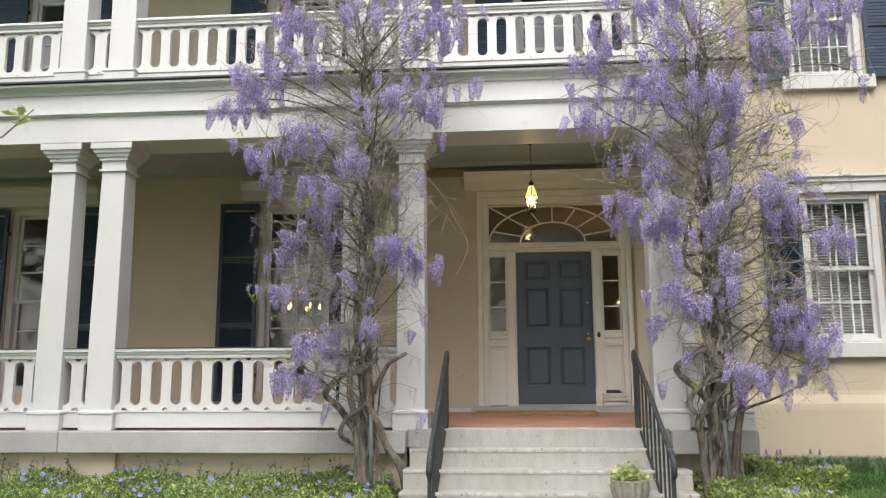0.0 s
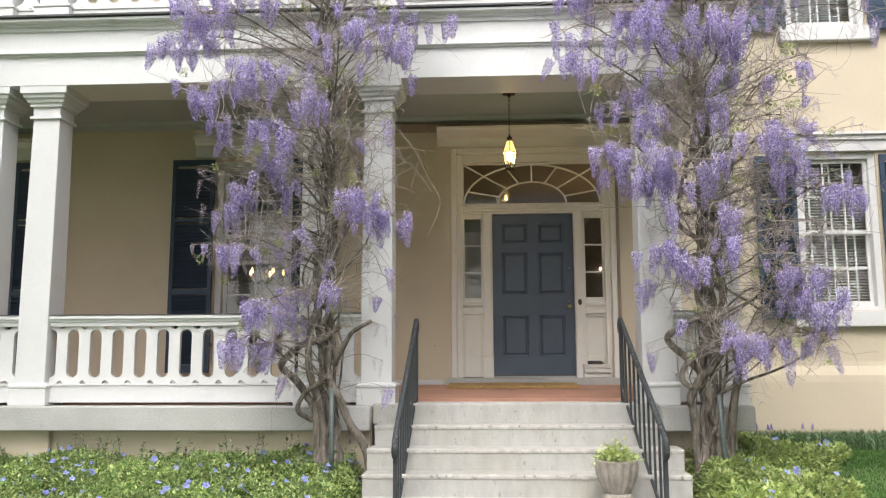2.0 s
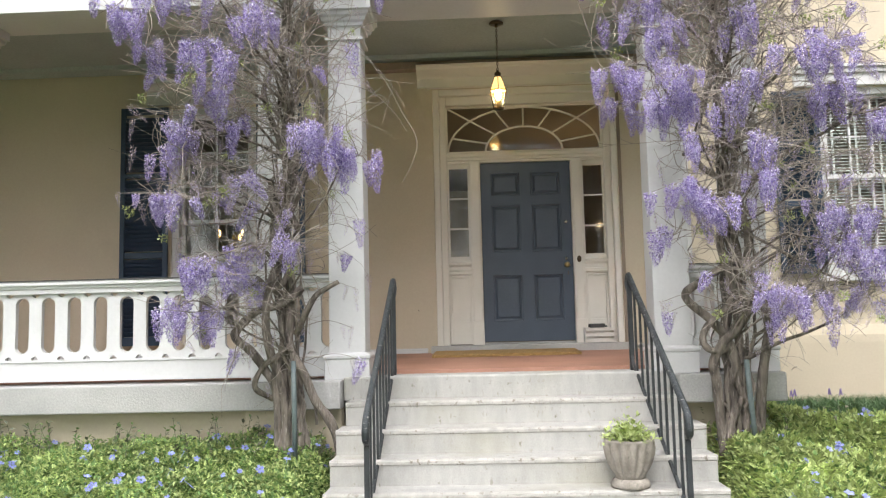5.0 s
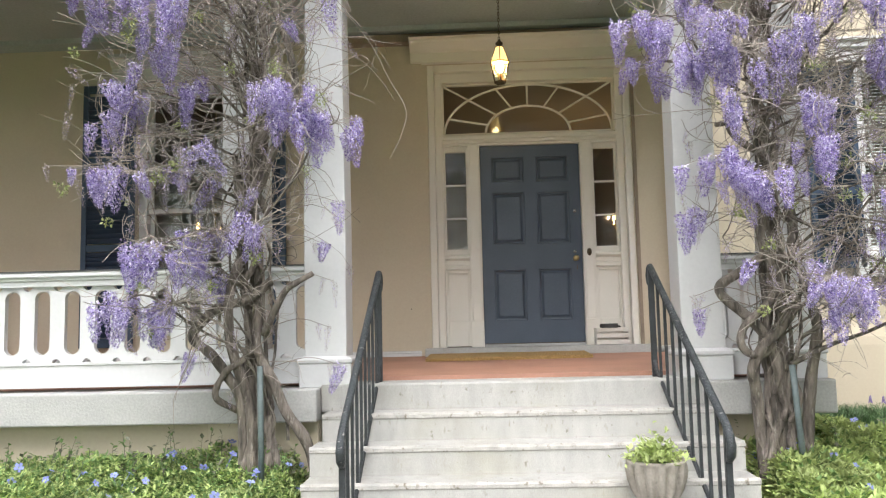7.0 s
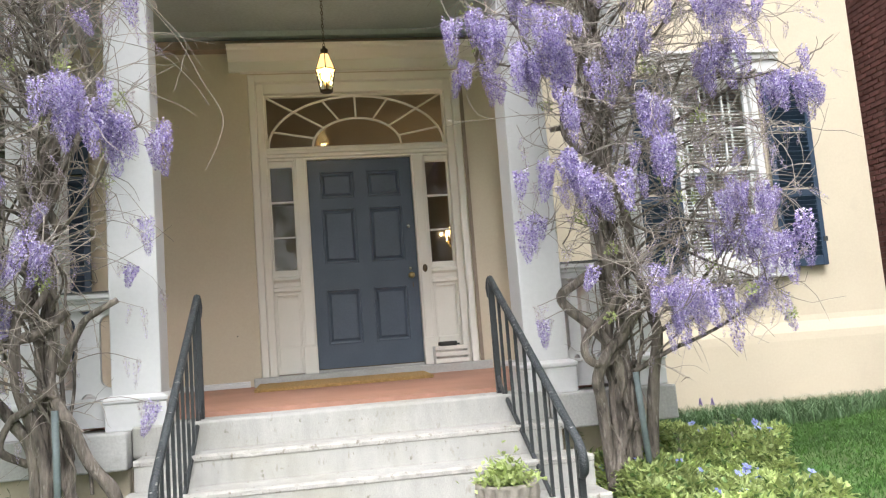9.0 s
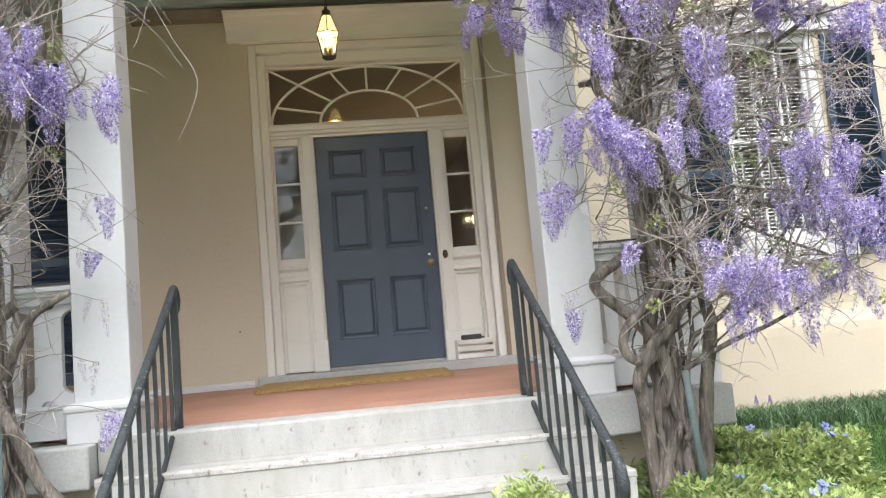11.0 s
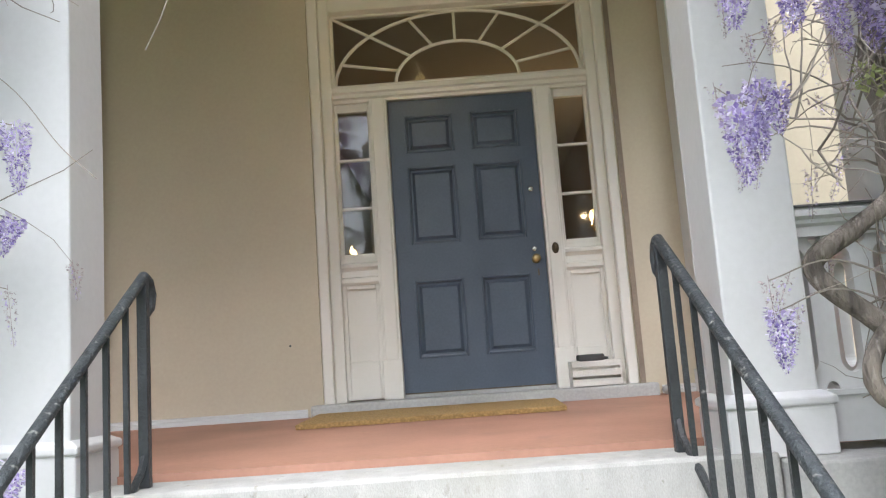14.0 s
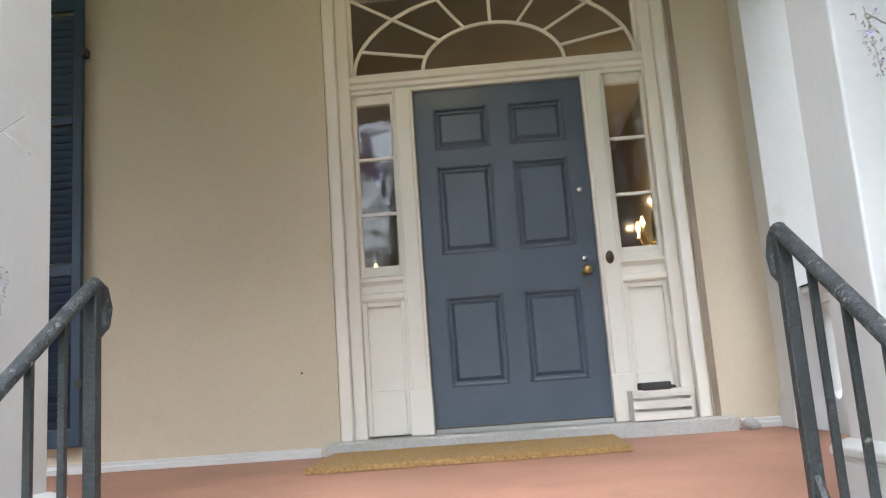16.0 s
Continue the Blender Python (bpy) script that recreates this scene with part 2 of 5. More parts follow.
def run_x(bm, profile, x0, x1):
    """A moulding: a profile of (y, z) drawn out along x."""
    a = [bm.verts.new((x0, y, z)) for y, z in profile]
    b = [bm.verts.new((x1, y, z)) for y, z in profile]
    k = len(profile)
    for i in range(k):
        bm.faces.new((a[i], a[(i + 1) % k], b[(i + 1) % k], b[i]))
    bm.faces.new(a[::-1])
    bm.faces.new(b)
    return bm


def square_loft(bm, rows):
    """A square shaft or moulding stack about the origin: rows of (half width, z)."""
    rings = [[bm.verts.new((sx * h, sy * h, z)) for sx, sy in ((-1, -1), (1, -1), (1, 1), (-1, 1))] for h, z in rows]
    for a, b in zip(rings, rings[1:]):
        for i in range(4):
            bm.faces.new((a[i], a[(i + 1) % 4], b[(i + 1) % 4], b[i]))
    bm.faces.new(rings[0][::-1])
    bm.faces.new(rings[-1])
    return bm


def lathe(bm, rows, seg=24, lobes=0, depth=0.0, at=(0, 0, 0)):
    """A turned shape: rows of (radius, z[, lobe share])."""
    rings = []
    for row in rows:
        r, z, share = row if len(row) == 3 else (*row, 0.0)
        ring = []
        for i in range(seg):
            a = 2 * math.pi * i / seg
            k = r * (1 + depth * share * (abs(math.sin(lobes * a / 2)) - 0.6)) if lobes else r
            ring.append(bm.verts.new((at[0] + k * math.cos(a), at[1] + k * math.sin(a), at[2] + z)))
        rings.append(ring)
    for a, b in zip(rings, rings[1:]):
        for i in range(seg):
            bm.faces.new((a[i], a[(i + 1) % seg], b[(i + 1) % seg], b[i]))
    bm.faces.new(rings[0][::-1])
    bm.faces.new(rings[-1])
    return bm


def tube(bm, pts, radii, seg=6, flat=1.0):
    """A bent rod through pts; radii one for each point."""
    pts = [Vector(p) for p in pts]
    rings = []
    side = None
    for i, p in enumerate(pts):
        d = (pts[min(i + 1, len(pts) - 1)] - pts[max(i - 1, 0)]).normalized()
        if side is None:
            side = d.orthogonal().normalized()
        else:
            side = (side - d * side.dot(d))
            side = side.normalized() if side.length > 1e-6 else d.orthogonal().normalized()
        up = d.cross(side)
        rings.append([bm.verts.new(p + radii[i] * (math.cos(2 * math.pi * k / seg) * side + flat * math.sin(2 * math.pi * k / seg) * up)) for k in range(seg)])
    for a, b in zip(rings, rings[1:]):
        for k in range(seg):
            bm.faces.new((a[k], a[(k + 1) % seg], b[(k + 1) % seg], b[k]))
    bm.faces.new(rings[0][::-1])
    bm.faces.new(rings[-1])
    return bm


def mesh_of(name, bm, mat, smooth=False):
    bmesh.ops.recalc_face_normals(bm, faces=bm.faces)
    me = bpy.data.meshes.new(name)
    bm.to_mesh(me)
    bm.free()
    me.materials.append(mat)
    if smooth:
        me.polygons.foreach_set("use_smooth", [True] * len(me.polygons))
    return me


def part(name, bm, mat, parent=None, label="", bevel=0.0, smooth=False, kind=""):
    ob = new(name, mesh_of(name, bm, mat, smooth))
    if parent:
        ob.parent = parent
    if bevel:
        mod = ob.modifiers.new("worn_edge", "BEVEL")
        mod.width, mod.segments, mod.limit_method = bevel, 2, "ANGLE"
    return tagged(ob, label, kind=kind)


def part_of(name, me, parent, m=None):
    ob = new(name, me)
    ob.parent = parent
    if m is not None:
        ob.matrix_basis = m
    return ob


def thing(name, label, category, group="", at=(0, 0, 0), kind=""):
    ob = new(name)
    ob.location = at
    ob.empty_display_size = 0.1
    return tagged(ob, label, category, group, kind)


def structure(name, bm, mat, label, category, bevel=0.0):
    ob = part(name, bm, mat, None, label, bevel)
    return tagged(ob, label, category, kind="structure")


# ---- plan ----
WALL = -0.15            # face of the house front
HOUSE_L, HOUSE_R = -9.6, 5.43
DECK = 4.95             # upper porch
DOOR_SILL = 1.36
COLUMNS = (-5.53, -4.953, -2.222, -1.628, 0.98, 1.602)
COL_Y, COL_H = -2.58, 0.1475
SLAB_Y = -2.90


def floor_z(y):
    return 1.26 + 0.0366 * (y - WALL)


def ground_z(x, y):
    """The bank falls from the house to the walk; the walk itself lies level."""
    bank = 0.58 * min(1.0, max(0.0, (y + 6.3) / 3.6))
    if y > -2.7:
        bank = 0.58 + (0.05 if x < 1.8 else 0.0) * min(2.6, y + 2.7)
    side = min(1.0, max(0.0, (abs(x + 0.28) - 1.28) / 0.25))
    if y > -2.75:
        side = 1.0
    far = min(1.0, max(0.0, (16 - y) / 10))
    return bank * side * far


def wall_with_openings(x0, x1, y0, y1, z0, z1, holes):
    """A thick wall, pierced by holes (xa, xb, za, zb)."""
    bm = bmesh.new()
    xs = sorted({x0, x1, *[h[0] for h in holes], *[h[1] for h in holes]})
    zs = sorted({z0, z1, *[h[2] for h in holes], *[h[3] for h in holes]})
    for a, b in zip(xs, xs[1:]):
        start = None
        for c, d in zip(zs, zs[1:]):
            solid = not any(h[0] <= a and b <= h[1] and h[2] <= c and d <= h[3] for h in holes)
            if solid and start is None:
                start = c
            if not solid and start is not None:
                box(bm, a, b, y0, y1, start, c)
                start = None
        if start is not None:
            box(bm, a, b, y0, y1, start, z1)
    bmesh.ops.remove_doubles(bm, verts=bm.verts, dist=0.0005)
    return bm


# windows: centre x, half opening, opening bottom, opening top
LOW_PORCH = [(-3.555, 0.5, 1.52, 4.13), (-7.21, 0.5, 1.52, 4.13)]
HIGH_PORCH = [(-3.555, 0.5, 5.25, 7.45), (-7.21, 0.5, 5.25, 7.45), (0.02, 0.5, 5.25, 7.45)]
LOW_WING = (3.755, 0.5, 2.14, 4.11)
HIGH_WING = (3.755, 0.5, 5.75, 7.5)
holes = [(c - h, c + h, a, b) for c, h, a, b in (*LOW_PORCH, *HIGH_PORCH, LOW_WING, HIGH_WING)]
holes.append((-1.035, 1.035, 1.24, 4.25))
structure("wall_front", wall_with_openings(HOUSE_L, HOUSE_R, WALL, WALL + 0.38, 0.2, 8.4, holes), STUCCO, "beige stucco house front with tall openings", "wall")
structure("wall_side", boxes((HOUSE_R - 0.38, HOUSE_R, WALL + 0.38, 9.0, 0.2, 8.4)), STUCCO, "beige stucco side wall of the house", "wall")
structure("wall_far_side", boxes((HOUSE_L, HOUSE_L + 0.38, WALL + 0.38, 9.0, 0.2, 8.4)), STUCCO, "beige stucco far side wall of the house", "wall")
structure("wall_back", boxes((HOUSE_L + 0.38, HOUSE_R - 0.38, 8.6, 9.0, 0.2, 8.4)), STUCCO, "plain back wall of the house", "wall")
# flared base course of the wing
bm = bmesh.new()
run_x(bm, [(WALL - 0.002, 1.53), (WALL - 0.012, 1.47), (WALL - 0.04, 1.41), (WALL - 0.062, 1.36), (WALL - 0.070, 1.28), (WALL - 0.074, 0.3), (WALL + 0.1, 0.3), (WALL + 0.1, 1.46)], 1.90, HOUSE_R + 0.07)
structure("trim_water_table", bm, STUCCO, "flared beige stucco base course along the wing", "trim")
# Out of view; the eave over the wing is lengthened to shade its wall.
structure("roof", boxes((HOUSE_L - 0.4, 1.95, -3.2, -1.0, 8.4, 8.7), (HOUSE_L - 0.4, HOUSE_R + 0.4, -1.0, 9.4, 8.4, 8.7)), ROOFING, "dark flat roof over house and porch", "roof")

# interior shell
structure("interior_floor", boxes((HOUSE_L + 0.38, HOUSE_R - 0.38, WALL + 0.38, 8.6, 1.05, 1.30)), WOODFLOOR, "dark wooden floor inside the house", "floor")
structure("interior_ceiling", boxes((HOUSE_L + 0.38, HOUSE_R - 0.38, WALL + 0.38, 8.6, 4.55, 5.1)), PLASTER, "plain plaster ceiling inside the house", "ceiling")
structure("interior_wall_1", boxes((-1.75, -1.6, WALL + 0.38, 8.6, 1.3, 4.55)), PLASTER, "plain plaster hall wall", "wall")
structure("interior_wall_2", boxes((1.6, 1.75, WALL + 0.38, 8.6, 1.3, 4.55)), PLASTER, "warm plaster hall wall with a candle sconce", "wall")
structure("interior_wall_3", boxes((HOUSE_L + 0.38, HOUSE_R - 0.38, 5.2, 5.35, 5.1, 8.4)), PLASTER, "plain upstairs partition", "wall")

# ---- porch floor, base, ceiling ----
bm = bmesh.new()
run_x(bm, [(WALL, floor_z(WALL)), (-2.42, floor_z(-2.42)), (-2.42, 0.95), (WALL, 0.95)], HOUSE_L, 1.455)
structure("floor", bm, TERRA, "worn terracotta-painted porch floor", "floor")
bm = boxes((HOUSE_L, -1.665, -2.72, -2.45, 0.2, 0.95), (0.96, 1.66, -2.72, -2.45, 0.2, 0.95), (1.46, 1.66, -2.45, WALL, 0.2, 0.95))
structure("porch_base", bm, STUCCO, "beige stucco base wall under the porch", "wall")
bm = boxes((-5.75, -4.70, -2.78, -2.72, 0.2, 0.905), (-2.45, -1.67, -2.78, -2.72, 0.2, 0.905))
structure("porch_pier", bm, STUCCO, "beige stucco piers under the column pairs", "wall", 0.01)

slab_edge = thing("porch_edge_slab", "grey stone slabs edging the porch floor", "stone edge", kind="structure")
for a, b in ((HOUSE_L, -7.4), (-7.394, -5.275), (-5.269, -1.66), (0.96, 1.78)):
    part("stone", boxes((a, b, SLAB_Y, -2.42, 0.905, 1.125)), SLAB, slab_edge, bevel=0.012)
part("stone", boxes((-1.655, 0.955, -2.775, -2.42, 0.955, 1.148)), STONE, slab_edge, "pale worn top step stone", bevel=0.016)
part("stone", boxes((1.46, 1.78, -2.42, WALL, 0.905, 1.125)), SLAB, slab_edge, bevel=0.012)

bm = boxes((HOUSE_L, 1.45, -2.30, WALL, 4.62, 4.66))
structure("ceiling", bm, CEILING, "pale blue-grey painted porch ceiling", "ceiling")
bm = bmesh.new()
run_x(bm, [(WALL - 0.001, 4.62), (WALL - 0.17, 4.62), (WALL - 0.15, 4.575), (WALL - 0.001, 4.55)], HOUSE_L, 1.445)
structure("trim_ceiling_cove", bm, CEILING, "pale painted cove where ceiling meets wall", "trim")
bm = bmesh.new()
run_x(bm, [(WALL - 0.001, 4.548), (WALL - 0.115, 4.548), (WALL - 0.10, 4.47), (WALL - 0.001, 4.46)], -2.0, 1.445)
structure("trim_wall_crown", bm, BROWN, "dark brown crown moulding on the porch wall", "trim")
structure("porch_deck", boxes((HOUSE_L, 1.86, -2.49, WALL, 4.9105, DECK - 0.02)), WHITE, "white painted upper porch deck", "floor")
structure("ceiling_upper", boxes((HOUSE_L, 1.86, -2.9, WALL, 8.25, 8.4)), CEILING, "pale painted upper porch ceiling", "ceiling")

# entablature: architrave, taenia, frieze, cornice
bm = bmesh.new()
PROFILE = [(-2.82, 4.25), (-2.82, 4.54), (-2.84, 4.545), (-2.845, 4.56), (-2.865, 4.565), (-2.865, 4.585), (-2.83, 4.592), (-2.83, 4.795),
           (-2.85, 4.80), (-2.855, 4.835), (-2.88, 4.84), (-2.89, 4.865), (-2.93, 4.875), (-2.93, 4.90), (-2.5, 4.91), (-2.30, 4.91), (-2.30, 4.25)]
run_x(bm, PROFILE, HOUSE_L, 1.86)
structure("entablature", bm, WHITE, "white painted timber entablature with moulded bands", "entablature")
bm = boxes((1.45, 1.85, -2.30, WALL, 4.25, 4.905))
structure("entablature_return", bm, WHITE, "white painted side beam of the porch", "entablature")
structure("trim_deck_edge", boxes((HOUSE_L, 1.89, -2.955, -2.50, 4.911, 4.93)), ROOFING, "dark metal flashing on the cornice", "trim")

# baseboard
bm = bmesh.new()
for a, b in ((HOUSE_L, -1.14), (1.17, 1.383)):
    run_x(bm, [(WALL - 0.001, 1.25), (WALL - 0.03, 1.25), (WALL - 0.03, 1.285), (WALL - 0.018, 1.293), (WALL - 0.018, 1.308), (WALL - 0.001, 1.313)], a, b)
structure("baseboard", bm, WHITE, "low white baseboard along the porch wall", "baseboard")


# ---- columns ----
def column(name, label, z0, z1, cap):
    ob = thing(name, label, "column", "porch columns")
    h = COL_H
    part("plinth", square_loft(bmesh.new(), [(h + 0.035, z0), (h + 0.035, z0 + 0.155), (h + 0.03, z0 + 0.165), (h + 0.045, z0 + 0.17), (h + 0.045, z0 + 0.195), (h + 0.008, z0 + 0.215)]), WHITE, ob, bevel=0.006)
    top = z1 - cap
    part("shaft", square_loft(bmesh.new(), [(h, z0 + 0.2), (h, z0 + 1.2), (h - 0.012, top + 0.02)]), WHITE, ob, bevel=0.008)
    part("capital", square_loft(bmesh.new(), [(h - 0.012, top), (h + 0.012, top + 0.004), (h + 0.012, top + 0.028), (h - 0.01, top + 0.034), (h - 0.01, top + 0.12), (h + 0.014, top + 0.126),
                                              (h + 0.014, top + 0.15), (h + 0.034, top + 0.165), (h + 0.042, top + 0.19), (h + 0.062, top + 0.205), (h + 0.07, top + 0.235), (h + 0.088, top + 0.245),
                                              (h + 0.088, z1)]), WHITE, ob)
    return ob


first = column("column", "square white painted porch column with moulded capital", 1.125, 4.25, 0.315)
first.location = (COLUMNS[0], COL_Y, 0)
for x in COLUMNS[1:]:
    copy_thing(first, pose(x, COL_Y, 0))
upper = column("upper_column", "square white painted column of the upper porch", 4.93, 8.25, 0.315)
upper.location = (COLUMNS[0], COL_Y, 0)
for x in COLUMNS[1:]:
    copy_thing(upper, pose(x, COL_Y, 0))
# responds against the house wall
respond = thing("wall_pilaster", "white painted pilaster against the porch wall", "pilaster")
part("shaft", boxes((1.405, 1.76, WALL - 0.20, WALL - 0.001, 1.30, 4.25)), WHITE, respond, bevel=0.006)
part("plinth", boxes((1.385, 1.78, WALL - 0.225, WALL - 0.001, 1.126, 1.40)), WHITE, respond, bevel=0.006)


# ---- balustrades ----
PITCH, SLOT = 0.2135, 0.055


def baluster_mesh(z0, za, zb, z1):
    """A flat sawn baluster: the board between two round-ended slots, notched at head and foot."""
    p, r, q = PITCH / 2, SLOT, 0.031
    levels = [z0 + q * math.sin(radians(a)) for a in range(0, 91, 18)] + [za + r - r * math.cos(radians(a)) for a in range(0, 91, 15)]
    levels += [zb - r + r * math.sin(radians(a)) for a in range(0, 91, 15)] + [z1 - q + q * (1 - math.cos(radians(a))) for a in range(0, 91, 18)]

    def half(z):
        if za <= z <= za + r:
            return p - math.sqrt(max(0.0, r * r - (za + r - z) ** 2))
        if zb - r <= z <= zb:
            return p - math.sqrt(max(0.0, r * r - (z - zb + r) ** 2))
        return p - r if za + r < z < zb - r else p

    def notch(z):
        d = min(z - z0, z1 - z)
        return math.sqrt(max(0.0, q * q - d * d))

    bm = bmesh.new()
    for s in (-1, 1):
        for y in (-0.022, 0.022):
            row = [(bm.verts.new((s * notch(z), y, z)), bm.verts.new((s * half(z), y, z))) for z in levels]
            for a, b in zip(row, row[1:]):
                bm.faces.new((a[0], a[1], b[1], b[0]))
    bmesh.ops.remove_doubles(bm, verts=bm.verts, dist=0.0002)
    rim = [e for e in bm.edges if e.is_boundary]
    flip = {}
    for v in bm.verts:
        flip[(round(v.co.x, 4), v.co.y > 0, round(v.co.z, 4))] = v
    for e in rim:
        a, b = e.verts
        if a.co.y < 0:
            c, d = flip[(round(b.co.x, 4), True, round(b.co.z, 4))], flip[(round(a.co.x, 4), True, round(a.co.z, 4))]
            bm.faces.new((a, b, c, d))
    return mesh_of("baluster", bm, WHITE)


LOW_BALUSTER = baluster_mesh(1.331, 1.389, 1.846, 1.880)
HIGH_BALUSTER = baluster_mesh(5.109, 5.17, 5.615, 5.652)


def balustrade(length, low, label, group):
    """Along x from the origin: handrail, kick board and flat balusters."""
    ob = thing("balustrade", label, "balustrade", group)
    zr = 1.878 if low else 5.65
    bm = bmesh.new()
    run_x(bm, [(-0.05, zr), (-0.05, zr + 0.035), (-0.065, zr + 0.045), (-0.065, zr + 0.06), (-0.085, zr + 0.07), (-0.085, zr + 0.09), (-0.07, zr + 0.105), (0.07, zr + 0.105), (0.085, zr + 0.085), (0.085, zr + 0.07), (0.05, zr + 0.045), (0.05, zr)], 0, length)
    part("handrail", bm, WHITE, ob)
    kz = 1.155 if low else 4.935
    bm = bmesh.new()
    run_x(bm, [(-0.05, kz), (-0.05, kz + 0.155), (-0.062, kz + 0.16), (-0.062, kz + 0.178), (0.055, kz + 0.178), (0.055, kz)], 0, length)
    part("kick_board", bm, WHITE, ob)
    if low:
        part("rail_cap", boxes((0, length, -0.088, 0.088, 1.9815, 1.989)), ROOFING, ob, "dark weathered top of the handrail")
    count = max(1, round(length / PITCH))
    k = length / (count * PITCH)
    for i in range(count):
        part_of("baluster", LOW_BALUSTER if low else HIGH_BALUSTER, ob, Matrix.Translation(((i + 0.5) * length / count, 0, 0)) @ Matrix.Diagonal((k, 1, 1, 1)))
    return ob


gaps = [(HOUSE_L, COLUMNS[0] - COL_H), (COLUMNS[0] + COL_H, COLUMNS[1] - COL_H), (COLUMNS[1] + COL_H, COLUMNS[2] - COL_H), (COLUMNS[2] + COL_H, COLUMNS[3] - COL_H), (COLUMNS[4] + COL_H, COLUMNS[5] - COL_H)]
for a, b in gaps:
    balustrade(b - a - 0.004, True, "white painted balustrade with round-ended slots", "lower balustrades").location = (a + 0.002, COL_Y - 0.05, 0)
for a, b in gaps + [(COLUMNS[3] + COL_H, COLUMNS[4] - COL_H)]:
    balustrade(b - a - 0.004, False, "white painted upper balustrade with round-ended slots", "upper balustrades").location = (a + 0.002, COL_Y - 0.05, 0)
for low in (True, False):
    ob = balustrade(2.15, low, "white painted balustrade closing the porch end", "end balustrades")
    ob.matrix_basis = pose(1.602, -2.42, 0, 0, 0, 90)


# ---- windows and shutters ----
def louvre_mesh(w):
    bm = boxes((-w / 2, w / 2, -0.004, 0.004, -0.030, 0.030))
    bmesh.ops.rotate(bm, verts=bm.verts, cent=(0, 0, 0), matrix=Matrix.Rotation(radians(38), 3, "X"))
    return mesh_of("louvre", bm, NAVY)


def shutter(x0, x1, z0, z1, y, single, label):
    ob = thing("shutter", label, "shutter", "window shutters", at=((x0 + x1) / 2, y, z0))
    w, h = x1 - x0, z1 - z0
    st = 0.055
    part("frame", boxes((-w / 2, -w / 2 + st, -0.04, 0, 0, h), (w / 2 - st, w / 2, -0.04, 0, 0, h), (-w / 2 + st, w / 2 - st, -0.038, -0.002, 0, 0.10), (-w / 2 + st, w / 2 - st, -0.038, -0.002, h - 0.08, h),
                        (-w / 2 + st, w / 2 - st, -0.038, -0.002, h * 0.36, h * 0.36 + 0.07), (-w / 2 + st, w / 2 - st, -0.038, -0.002, h * 0.70, h * 0.70 + 0.05)), NAVY, ob, bevel=0.004)
    rows = []
    z = 0.13
    while z < h - 0.1:
        if not (h * 0.36 - 0.02 < z < h * 0.36 + 0.09 or h * 0.70 - 0.02 < z < h * 0.70 + 0.07):
            rows.append(z)
        z += 0.048
    if single:
        me = louvre_mesh(w - 2 * st)
        for z in rows:
            part_of("louvre", me, ob, Matrix.Translation((0, -0.02, z)))
    else:
        bm = bmesh.new()
        for z in rows:
            box(bm, -w / 2 + st, w / 2 - st, -0.034, -0.008, z - 0.021, z + 0.020)
        part("louvres", bm, NAVY, ob, kind="stuff")
    for z in (h * 0.12, h * 0.86):
        part("hinge", boxes((w / 2 - 0.03, w / 2 + 0.015, -0.05, 0.03, z, z + 0.05)), IRON, ob)
    return ob


